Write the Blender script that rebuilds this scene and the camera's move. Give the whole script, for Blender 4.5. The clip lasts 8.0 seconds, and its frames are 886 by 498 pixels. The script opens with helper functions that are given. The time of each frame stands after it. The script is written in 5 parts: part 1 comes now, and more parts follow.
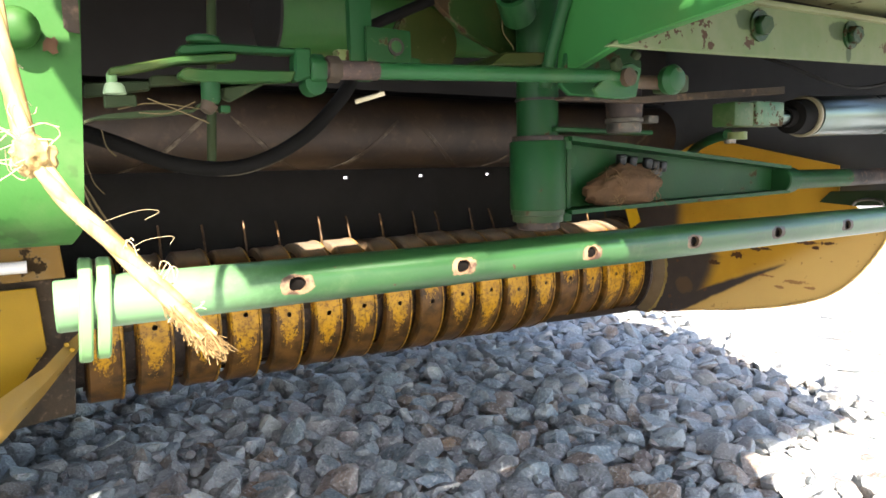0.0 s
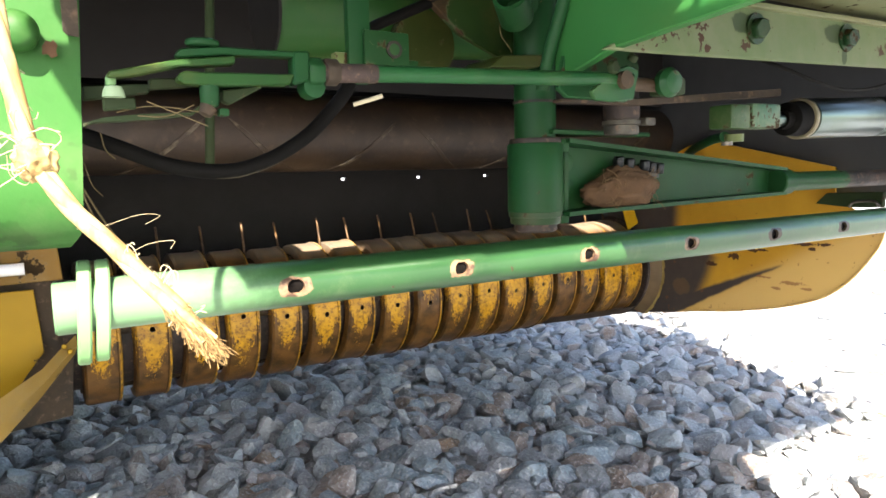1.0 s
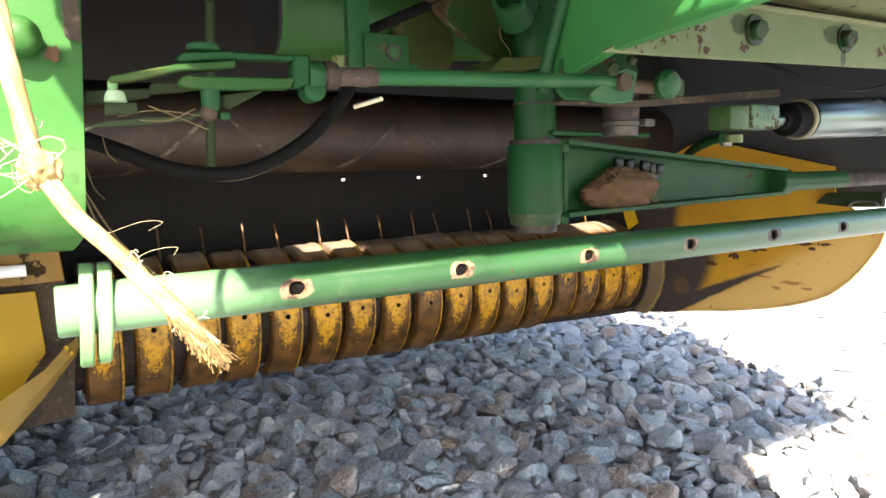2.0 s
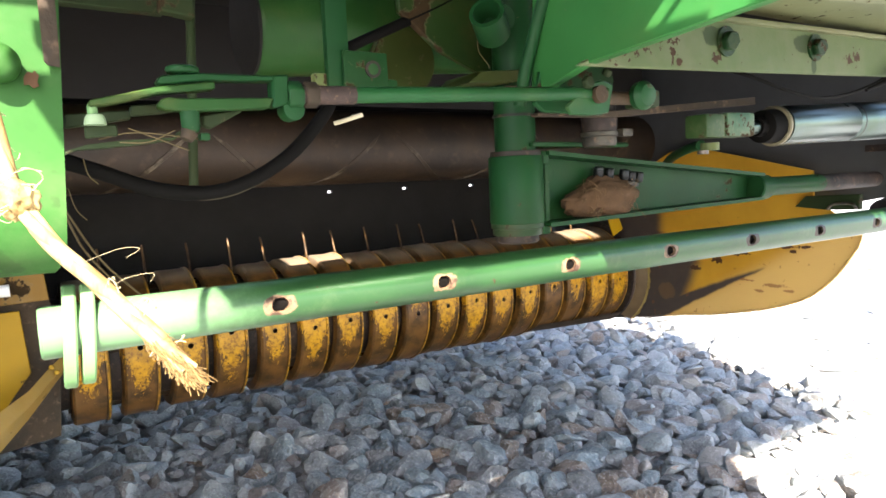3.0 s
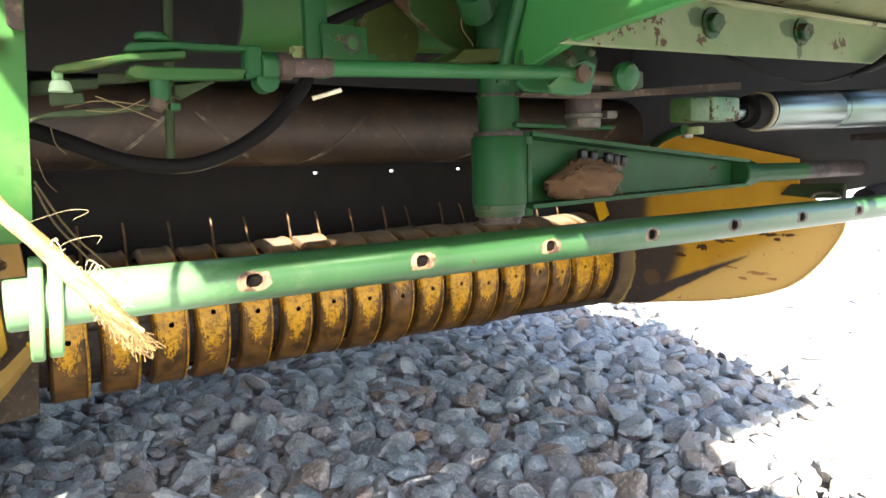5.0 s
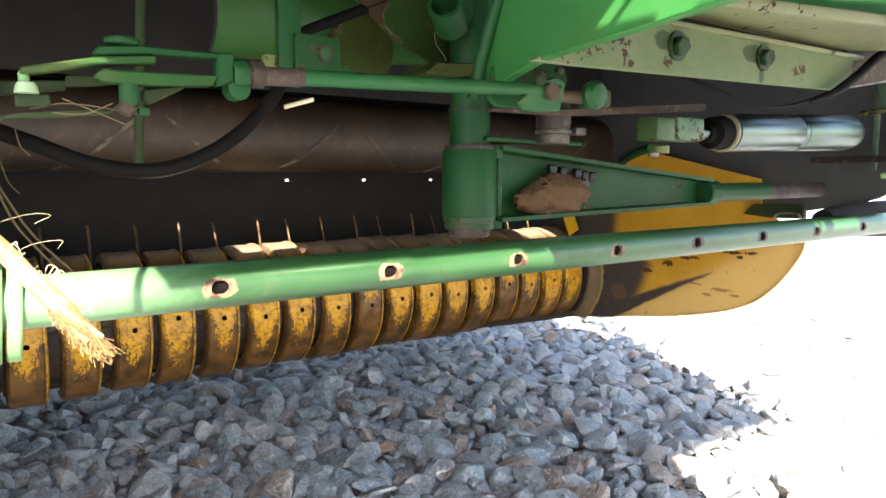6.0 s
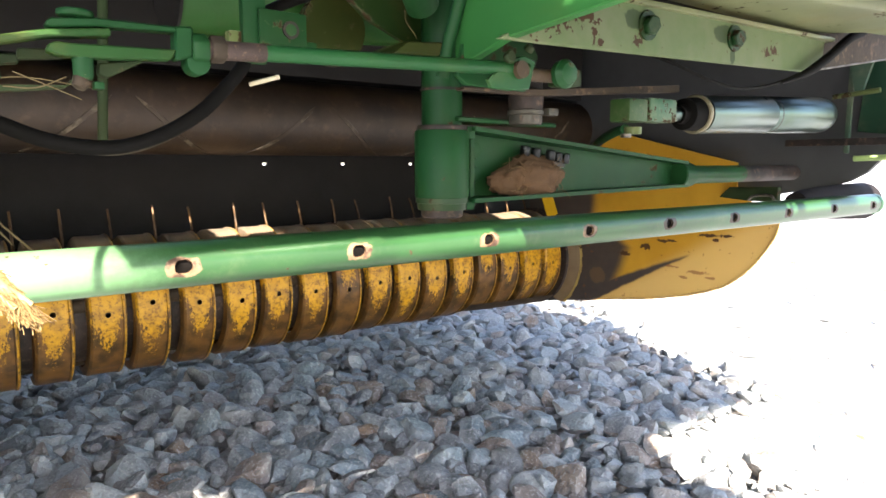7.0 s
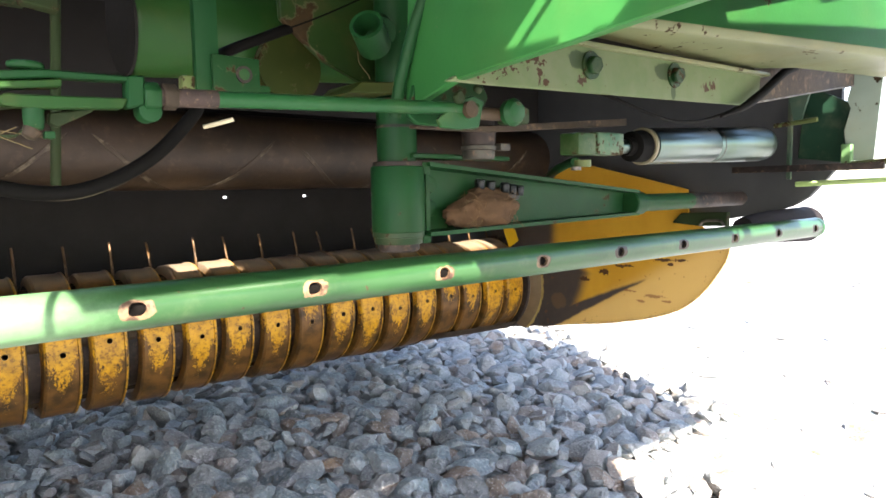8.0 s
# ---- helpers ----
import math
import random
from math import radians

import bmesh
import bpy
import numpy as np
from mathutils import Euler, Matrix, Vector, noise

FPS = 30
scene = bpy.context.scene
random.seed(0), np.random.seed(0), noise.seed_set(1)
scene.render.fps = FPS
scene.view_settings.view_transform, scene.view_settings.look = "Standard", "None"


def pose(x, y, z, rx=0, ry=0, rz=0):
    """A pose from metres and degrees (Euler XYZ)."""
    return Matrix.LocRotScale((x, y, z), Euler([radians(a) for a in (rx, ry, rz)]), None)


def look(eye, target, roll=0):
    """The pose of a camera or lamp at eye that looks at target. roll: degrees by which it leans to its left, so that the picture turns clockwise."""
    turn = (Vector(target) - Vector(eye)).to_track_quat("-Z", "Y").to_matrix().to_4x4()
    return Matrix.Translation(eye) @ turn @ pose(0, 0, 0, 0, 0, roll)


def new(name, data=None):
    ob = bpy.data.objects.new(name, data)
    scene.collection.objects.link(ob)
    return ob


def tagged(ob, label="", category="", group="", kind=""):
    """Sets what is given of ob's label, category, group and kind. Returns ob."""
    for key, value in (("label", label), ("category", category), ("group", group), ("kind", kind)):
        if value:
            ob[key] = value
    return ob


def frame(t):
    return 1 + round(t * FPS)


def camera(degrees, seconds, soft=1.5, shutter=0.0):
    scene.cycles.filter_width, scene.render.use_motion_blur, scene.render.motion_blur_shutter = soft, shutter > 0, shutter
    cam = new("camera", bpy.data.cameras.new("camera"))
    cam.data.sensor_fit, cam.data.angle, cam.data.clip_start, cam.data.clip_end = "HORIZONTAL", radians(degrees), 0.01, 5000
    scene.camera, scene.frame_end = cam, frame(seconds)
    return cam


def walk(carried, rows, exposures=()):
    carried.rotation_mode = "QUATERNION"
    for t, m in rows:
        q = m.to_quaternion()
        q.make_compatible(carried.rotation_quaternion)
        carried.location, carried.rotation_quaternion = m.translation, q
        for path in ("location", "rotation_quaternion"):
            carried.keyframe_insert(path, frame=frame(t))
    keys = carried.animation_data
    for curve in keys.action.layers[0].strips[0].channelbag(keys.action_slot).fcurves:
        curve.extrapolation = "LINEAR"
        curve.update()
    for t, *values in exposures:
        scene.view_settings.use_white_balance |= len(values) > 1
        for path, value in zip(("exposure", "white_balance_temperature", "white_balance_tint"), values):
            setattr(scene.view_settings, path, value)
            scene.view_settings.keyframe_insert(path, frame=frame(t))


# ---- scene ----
cam = camera(68.3, 8.0, soft=1.6)
PATH = [
    (0, (-0.128, -1.064, 0.561), (0.901, 0.635, 0.331), -1.3),
    (0.5, (-0.13, -1.061, 0.56), (0.894, 0.641, 0.323), -0.9),
    (1, (-0.129, -1.065, 0.562), (0.907, 0.631, 0.335), -1.3),
    (1.5, (-0.129, -1.067, 0.563), (0.909, 0.627, 0.333), -1.3),
    (1.7, (-0.129, -1.067, 0.563), (0.908, 0.628, 0.332), -1.3),
    (2.8, (-0.133, -1.072, 0.569), (0.907, 0.624, 0.361), -2.2),
    (3, (-0.128, -1.075, 0.568), (0.937, 0.606, 0.364), -2.5),
    (3.5, (-0.119, -1.08, 0.564), (0.962, 0.589, 0.344), -2.9),
    (4, (-0.12, -1.078, 0.562), (0.949, 0.598, 0.334), -2.5),
    (4.5, (-0.118, -1.076, 0.559), (0.954, 0.594, 0.31), -2.2),
    (4.7, (-0.118, -1.076, 0.56), (0.955, 0.593, 0.308), -2.0),
    (5.8, (-0.119, -1.081, 0.564), (1.027, 0.543, 0.343), -0.1),
    (6, (-0.118, -1.082, 0.563), (1.041, 0.533, 0.345), 0.0),
    (6.5, (-0.111, -1.083, 0.558), (1.067, 0.512, 0.303), -0.1),
    (7, (-0.107, -1.089, 0.557), (1.087, 0.495, 0.298), 0.0),
    (7.5, (-0.106, -1.096, 0.563), (1.116, 0.471, 0.344), -0.9),
    (8, (-0.106, -1.105, 0.566), (1.173, 0.423, 0.385), -0.9),
]
walk(cam, [(t, look(eye, target, roll)) for t, eye, target, roll in PATH], exposures=[(0, 2.80, 6850, 17), (1.5, 2.88, 6850, 17), (3.5, 2.96, 6850, 17), (8, 2.97, 6850, 17)])

# ---------------------------------------------------------------- world and light
SUN_SLOPE = Vector((-0.5, -1.08, 1.0)).normalized()
world = bpy.data.worlds.new("sky")
scene.world = world
world.use_nodes = True
wn = world.node_tree
sky = wn.nodes.new("ShaderNodeTexSky")
sky.sky_type = "NISHITA"
sky.sun_disc = False
sky.sun_elevation = math.asin(SUN_SLOPE.z)
sky.sun_rotation = math.atan2(SUN_SLOPE.x, SUN_SLOPE.y)
sky_bg = wn.nodes["Background"]
sky_bg.inputs["Strength"].default_value = 0.14
wn.links.new(sky.outputs["Color"], sky_bg.inputs["Color"])

sun_data = bpy.data.lights.new("sun", "SUN")
sun_data.energy = 5.0
sun_data.angle = radians(0.53)
sun_data.color = (1.0, 0.95, 0.86)
sun = new("sun", sun_data)
sun.rotation_mode = "QUATERNION"
sun.rotation_quaternion = SUN_SLOPE.to_track_quat("Z", "Y")
sun.location = (-1.5, -3.2, 5)


# ---------------------------------------------------------------- materials
def srgb(r, g, b):
    return tuple(((c / 255) / 12.92 if c / 255 <= 0.04045 else ((c / 255 + 0.055) / 1.055) ** 2.4) for c in (r, g, b)) + (1.0,)


class Nodes:
    """A small wrapper to write node trees in few lines."""

    def __init__(self, name):
        self.m = bpy.data.materials.new(name)
        self.m.use_nodes = True
        self.t = self.m.node_tree
        self.b = self.t.nodes["Principled BSDF"]
        tc = self.t.nodes.new("ShaderNodeTexCoord")
        info = self.t.nodes.new("ShaderNodeObjectInfo")
        self.rand = info.outputs["Random"]
        scale = self.math("MULTIPLY", self.rand, 37.0)
        self.co = self.vmath("ADD", tc.outputs["Object"], scale)
        self.raw = tc.outputs["Object"]

    def put(self, sock, v):
        if isinstance(v, bpy.types.NodeSocket):
            self.t.links.new(v, sock)
        else:
            sock.default_value = v

    def math(self, op, a, b=0.0, c=0.0, clamp=False):
        n = self.t.nodes.new("ShaderNodeMath")
        n.operation, n.use_clamp = op, clamp
        for s, v in zip(n.inputs, (a, b, c)):
            self.put(s, v)
        return n.outputs[0]

    def vmath(self, op, a, b):
        n = self.t.nodes.new("ShaderNodeVectorMath")
        n.operation = op
        self.put(n.inputs[0], a)
        self.put(n.inputs[1], b)
        return n.outputs[0]

    def noise(self, scale, detail=4.0, rough=0.55, vec=None, dist=0.0):
        n = self.t.nodes.new("ShaderNodeTexNoise")
        self.put(n.inputs["Vector"], vec or self.co)
        n.inputs["Scale"].default_value, n.inputs["Detail"].default_value = scale, detail
        n.inputs["Roughness"].default_value, n.inputs["Distortion"].default_value = rough, dist
        return n.outputs["Fac"]

    def stretch(self, x, y, z):
        return self.vmath("MULTIPLY", self.co, (x, y, z))

    def step(self, v, lo, hi):
        n = self.t.nodes.new("ShaderNodeMapRange")
        n.interpolation_type = "SMOOTHSTEP"
        self.put(n.inputs["Value"], v)
        n.inputs["From Min"].default_value, n.inputs["From Max"].default_value = lo, hi
        return n.outputs["Result"]

    def mix(self, f, a, b, kind="MIX"):
        n = self.t.nodes.new("ShaderNodeMix")
        n.data_type, n.blend_type = "RGBA", kind
        self.put(n.inputs["Factor"], f)
        self.put(n.inputs[6], a)
        self.put(n.inputs[7], b)
        return n.outputs[2]

    def mixf(self, f, a, b):
        n = self.t.nodes.new("ShaderNodeMix")
        self.put(n.inputs["Factor"], f)
        self.put(n.inputs[2], a)
        self.put(n.inputs[3], b)
        return n.outputs[0]

    def axis(self, vec=None):
        n = self.t.nodes.new("ShaderNodeSeparateXYZ")
        self.put(n.inputs[0], vec or self.raw)
        return n.outputs

    def bump(self, h, strength, dist):
        n = self.t.nodes.new("ShaderNodeBump")
        n.inputs["Strength"].default_value, n.inputs["Distance"].default_value = strength, dist
        self.put(n.inputs["Height"], h)
        self.put(self.b.inputs["Normal"], n.outputs[0])

    def blots(self, u, v, spots, rag):
        """Ragged ellipses (u, v, radius_u, radius_v); rag is a noise round zero that frays their rims."""
        out = 0.0
        for cu, cv, ru, rv in spots:
            a = self.math("DIVIDE", self.math("SUBTRACT", u, cu), ru)
            b = self.math("DIVIDE", self.math("SUBTRACT", v, cv), rv)
            d = self.math("ADD", self.math("SQRT", self.math("ADD", self.math("MULTIPLY", a, a), self.math("MULTIPLY", b, b))), rag)
            out = self.math("MAXIMUM", out, self.step(d, 1.1, 0.85))
        return out

    def done(self, color, rough, metal=0.0, spec=0.5, coat=0.0):
        self.put(self.b.inputs["Base Color"], color)
        self.put(self.b.inputs["Roughness"], rough)
        self.put(self.b.inputs["Metallic"], metal)
        self.put(self.b.inputs["Specular IOR Level"], spec)
        self.b.inputs["Coat Weight"].default_value = coat
        return self.m


RUST = srgb(58, 43, 23)
RUST_DARK = srgb(37, 30, 19)
PRIMER = srgb(88, 65, 42)


def painted(name, base, chip=0.66, chip_scale=55.0, dust=0.25, rough=0.38, rust=RUST, dust_color=srgb(150, 140, 112), coat=0.0, spec=0.16, mottle=0.0):
    """Weathered machine paint: uneven fade, dusty film, chips down to rust."""
    n = Nodes(name)
    base = [0.95 * v for v in base[:3]]
    dust_color = [0.95 * v for v in dust_color[:3]] + [1]
    fade = n.noise(7.0, 3.0)
    col = n.mix(n.step(fade, 0.3, 0.75), tuple(c * 0.78 for c in base[:3]) + (1,), tuple(min(1, c * 1.18) for c in base[:3]) + (1,))
    if mottle:
        damp = n.math("MULTIPLY", n.step(n.noise(62.0, 3.0, 0.5), 0.56, 0.62), n.step(n.noise(14.0, 2.0), 0.42, 0.58))
        col = n.mix(n.math("MULTIPLY", damp, mottle), col, tuple(c * 0.4 for c in base[:3]) + (1,))
    film = n.math("MULTIPLY", n.step(n.noise(16.0, 6.0, 0.65), 0.45, 0.8), dust)
    col = n.mix(film, col, dust_color)
    cluster = n.noise(9.0, 2.0)
    grain = n.noise(chip_scale, 5.0, 0.6)
    both = n.math("ADD", n.math("MULTIPLY", cluster, 0.5), n.math("MULTIPLY", grain, 0.62))
    mask = n.step(both, chip, chip + 0.02)
    edge = n.step(both, chip - 0.008, chip)
    col = n.mix(n.math("MULTIPLY", edge, 0.2), col, srgb(112, 102, 78))
    col = n.mix(mask, col, n.mix(n.noise(130.0), rust, RUST_DARK))
    r = n.mixf(mask, n.mixf(film, rough, 0.75), 0.9)
    h = n.math("ADD", n.math("MULTIPLY", mask, -0.6), n.math("MULTIPLY", n.noise(240.0, 3.0), 0.35))
    n.bump(h, 0.35, 0.0012)
    return n.done(col, r, coat=coat, spec=spec)


def rusty(name, a=RUST, b=RUST_DARK, scale=18.0, rough=0.8, metal=0.2, spots=0.35):
    n = Nodes(name)
    f = n.noise(scale, 6.0, 0.62)
    col = n.mix(n.step(f, 0.3, 0.7), a, b)
    col = n.mix(n.math("MULTIPLY", n.step(n.noise(scale * 5, 3.0), 0.55, 0.75), spots), col, srgb(140, 110, 84))
    n.bump(n.noise(scale * 12, 4.0), 0.5, 0.001)
    return n.done(col, n.mixf(f, rough - 0.15, rough + 0.1), metal)


def plain(name, base, rough=0.6, metal=0.0, scale=30.0, amount=0.35, bump=0.3, spec=0.3):
    n = Nodes(name)
    f = n.noise(scale, 5.0, 0.6)
    col = n.mix(n.math("MULTIPLY", n.step(f, 0.3, 0.75), amount), base, tuple(c * 0.45 for c in base[:3]) + (1,))
    n.bump(n.noise(scale * 6, 3.0), bump, 0.001)
    return n.done(col, n.mixf(f, rough * 0.85, min(1.0, rough * 1.15)), metal, spec=spec)


GREEN_C = (0.0075, 0.046, 0.0135, 1.0)
GREEN = painted("green_paint", GREEN_C, chip=0.70, chip_scale=70.0, dust=0.12, rough=0.45, spec=0.12, dust_color=srgb(82, 76, 42))
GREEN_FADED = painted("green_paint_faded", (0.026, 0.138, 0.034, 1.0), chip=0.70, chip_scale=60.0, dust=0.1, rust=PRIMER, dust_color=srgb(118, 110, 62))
GREEN_POST = painted("green_paint_post", (0.019, 0.075, 0.015, 1.0), chip=0.70, chip_scale=70.0, dust=0.1, rough=0.5, rust=PRIMER, spec=0.12, mottle=0.6)
# paler green with sunshine put in, for the lugs, bolt and hook
GREEN_SUNLIT = painted("green_paint_sunlit", (0.11, 0.22, 0.09, 1.0), chip=0.72, chip_scale=60.0, dust=0.2)
GREEN_DUSTY = painted("green_paint_dusty", (0.085, 0.108, 0.038, 1.0), chip=0.63, chip_scale=105.0, dust=0.4, dust_color=srgb(120, 112, 82))
GREEN_TAN = painted("green_paint_dust_coated", (0.145, 0.160, 0.078, 1.0), chip=0.68, dust=0.45, dust_color=srgb(132, 122, 88))
YELLOW = painted("yellow_paint", (0.36, 0.21, 0.006, 1.0), chip=0.70, chip_scale=40.0, dust=0.03, rough=0.42, dust_color=srgb(170, 130, 70))
STEEL_DARK = rusty("dark_steel", srgb(60, 50, 44), srgb(30, 27, 26), 22.0, 0.65, 0.5)
RUSTY = rusty("rusty_steel")
ROLLER_M = rusty("rusty_roller_steel", srgb(55, 41, 26), srgb(32, 25, 18), 10.0, 0.55, 0.3, 0.1)
# near-black for the surfaces round the chamber
NEAR_BLACK = plain("near_black_sheet", srgb(23, 21, 19), 0.85, 0.0, 9.0)
# right wall's grey is lifted to carry the veil of glare over it
GREY_SHEET = plain("haze_grey_sheet", srgb(66, 68, 69), 0.8, 0.0, 8.0)
BELT = plain("black_rubber_belt", srgb(29, 28, 26), 0.75, 0.0, 14.0)
RUBBER = plain("black_rubber_hose", srgb(12, 11, 9), 0.75, 0.0, 40.0, 0.35, 0.3, 0.08)
EDGE_TAN = plain("mud_and_lit_edge", srgb(58, 52, 40), 0.95, 0.0, 60.0)
BOLT = rusty("bolt_steel", srgb(120, 116, 108), srgb(70, 62, 54), 60.0, 0.45, 0.8)
BLEACHED = plain("bleached_straw", srgb(190, 180, 150), 0.7, 0.0, 80.0)
STRAW = plain("dry_straw", srgb(86, 74, 46), 0.7, 0.0, 80.0)
CLUMP_STRAW = plain("matted_straw_strand", srgb(92, 72, 46), 0.9, 0.0, 60.0)
CLUMP = plain("matted_straw", srgb(80, 58, 36), 0.95, 0.0, 60.0, 0.6, 0.8)


def chrome_material():
    n = Nodes("zinc_plated_tube")
    f = n.noise(20.0, 5.0)
    brushed = n.noise(3.0, 2.0, vec=n.stretch(4, 260, 260))
    n.bump(brushed, 0.03, 0.0003)
    return n.done(n.mix(n.step(f, 0.35, 0.85), srgb(82, 96, 90), srgb(76, 90, 74)), n.mixf(f, 0.25, 0.34), 1.0)


ZINC = chrome_material()


def band_material():
    """Yellow paint scrubbed down to brown steel from below, in ragged tongues."""
    n = Nodes("worn_yellow_band")
    x, y, z = n.axis()
    blotch = n.noise(26.0, 3.0)
    fine = n.noise(170.0, 5.0, 0.7, vec=n.stretch(1.0, 1.0, 0.26))
    side = n.math("POWER", n.math("MULTIPLY", n.math("ABSOLUTE", n.math("ADD", x, 0.002)), 38.0), 1.5)
    speck = n.noise(420.0, 3.0, 0.7, vec=n.stretch(1.0, 1.0, 0.45))
    level = n.math("SUBTRACT", z, n.math("MULTIPLY", side, 0.070))
    level = n.math("ADD", level, n.math("MULTIPLY", n.math("SUBTRACT", speck, 0.5), 0.095))
    level = n.math("ADD", level, n.math("MULTIPLY", n.math("SUBTRACT", fine, 0.5), 0.13))
    level = n.math("ADD", level, n.math("MULTIPLY", n.math("SUBTRACT", blotch, 0.5), 0.05))
    bare_ones = n.math("MULTIPLY", n.step(n.rand, 0.16, 0.05), -0.05)
    level = n.math("ADD", level, n.math("ADD", bare_ones, n.math("MULTIPLY", n.math("SUBTRACT", n.rand, 0.5), 0.035)))
    keep = n.step(level, -0.060, -0.052)
    # crest goes brown: wear, and the shade up there put into the colour
    keep = n.math("MULTIPLY", keep, n.step(n.math("ADD", z, n.math("MULTIPLY", fine, 0.03)), 0.075, 0.045))
    # the turned rim keeps its paint
    rim = n.math("MULTIPLY", n.step(x, 0.0215, 0.0235), n.step(fine, 0.38, 0.55))
    keep = n.math("MAXIMUM", keep, rim)
    bare = n.mix(n.step(n.noise(40.0, 5.0), 0.35, 0.7), srgb(92, 64, 30), srgb(50, 36, 18))
    # top of the crest mixed paler for the white of the sun patches
    bare = n.mix(n.math("MULTIPLY", n.step(z, 0.092, 0.110), 0.3), bare, srgb(176, 166, 146))
    gold = n.mix(n.step(n.noise(70.0, 4.0), 0.35, 0.7), (0.42, 0.215, 0.008, 1), (0.26, 0.128, 0.008, 1))
    dirt = n.step(n.noise(150.0, 5.0, 0.75), 0.50, 0.60)
    gold = n.mix(n.math("MULTIPLY", dirt, 0.62), gold, srgb(70, 46, 24))
    n.bump(n.math("ADD", n.math("MULTIPLY", keep, 0.7), n.math("MULTIPLY", fine, 0.3)), 0.4, 0.001)
    return n.done(n.mix(keep, bare, gold), n.mixf(keep, 0.42, 0.45), n.mixf(keep, 0.15, 0.0), spec=0.25)


BAND = band_material()


def flare_material():
    """Yellow sheet, rubbed dark beside the drum and in one long tapering scrape, with chips."""
    n = Nodes("scraped_yellow_sheet")
    x, y, z = n.axis()
    fine = n.math("SUBTRACT", n.noise(60.0, 5.0, 0.65), 0.5)
    wob = n.math("MULTIPLY", n.math("SUBTRACT", n.noise(18.0, 4.0), 0.5), 0.022)
    a = n.math("SUBTRACT", wob, y)
    # edge of the rubbed zone, by height
    falling = n.math("ADD", 0.161, n.math("MULTIPLY", n.math("SUBTRACT", z, 0.367), -1.53))
    rising = n.math("ADD", 0.146, n.math("MULTIPLY", n.math("SUBTRACT", z, 0.334), 0.45))
    high = n.math("MINIMUM", 0.06, n.math("MULTIPLY", n.math("SUBTRACT", 0.602, z), 0.85))
    edge = n.math("MAXIMUM", n.math("MINIMUM", falling, rising), high)
    near = n.step(n.math("SUBTRACT", edge, a), -0.022, 0.020)
    # scrape that tapers forward and up
    lower = n.math("ADD", 0.252, n.math("MULTIPLY", n.math("SUBTRACT", a, 0.108), 0.55))
    upper = n.math("ADD", 0.314, n.math("MULTIPLY", n.math("SUBTRACT", a, 0.176), 0.40))
    above = n.step(n.math("SUBTRACT", z, lower), -0.003, 0.004)
    wedge = n.math("MULTIPLY", n.step(n.math("SUBTRACT", upper, z), -0.003, 0.006), n.step(a, 0.325, 0.30))
    mask = n.math("MULTIPLY", n.math("MAXIMUM", near, wedge), above)
    patch = n.blots(a, z, [(0.072, 0.292, 0.024, 0.020)], n.math("MULTIPLY", fine, 0.8))
    mask = n.math("MULTIPLY", mask, n.math("SUBTRACT", 1.0, n.math("MULTIPLY", patch, 0.12)))
    low = n.step(z, 0.50, 0.44)
    rag = n.math("MULTIPLY", n.math("SUBTRACT", n.noise(110.0, 4.0, 0.6), 0.5), 3.0)
    chips = n.blots(a, z, [(0.207, 0.375, 0.015, 0.0075), (0.152, 0.353, 0.014, 0.005), (0.250, 0.391, 0.013, 0.0035), (0.272, 0.393, 0.011, 0.003), (0.361, 0.412, 0.020, 0.0035), (0.375, 0.404, 0.008, 0.004), (0.398, 0.414, 0.012, 0.003)], rag)
    smears = n.blots(a, z, [(0.334, 0.332, 0.024, 0.004), (0.303, 0.318, 0.010, 0.003), (0.278, 0.338, 0.013, 0.0025), (0.362, 0.324, 0.014, 0.003)], n.math("MULTIPLY", fine, 4.0))
    dots = n.math("MULTIPLY", n.step(n.noise(75.0, 2.0), 0.70, 0.72), low)
    fade = n.mix(n.step(n.noise(9.0, 4.0), 0.3, 0.7), (0.50, 0.27, 0.025, 1), (0.40, 0.205, 0.017, 1))
    # lower part mixed paler: light bounced off the ground, put into the colour
    fade = n.mix(n.math("MULTIPLY", n.math("MULTIPLY", low, n.step(n.math("SUBTRACT", lower, z), -0.035, 0.02)), 0.75), fade, (0.62, 0.41, 0.15, 1))
    col = n.mix(mask, fade, n.mix(n.noise(30.0), srgb(58, 53, 52), srgb(76, 66, 58)))
    col = n.mix(chips, col, srgb(70, 44, 26))
    col = n.mix(n.math("MULTIPLY", smears, 0.75), col, srgb(128, 82, 48))
    col = n.mix(n.math("MULTIPLY", dots, 0.5), col, srgb(110, 70, 36))
    n.bump(n.math("ADD", fine, n.math("MULTIPLY", chips, -0.7)), 0.3, 0.001)
    return n.done(col, n.mixf(mask, 0.45, 0.55), n.mixf(mask, 0.0, 0.2), spec=0.3)


FLARE = flare_material()
HOLE_PITCH, HOLE_FIRST = 0.1365, 0.147


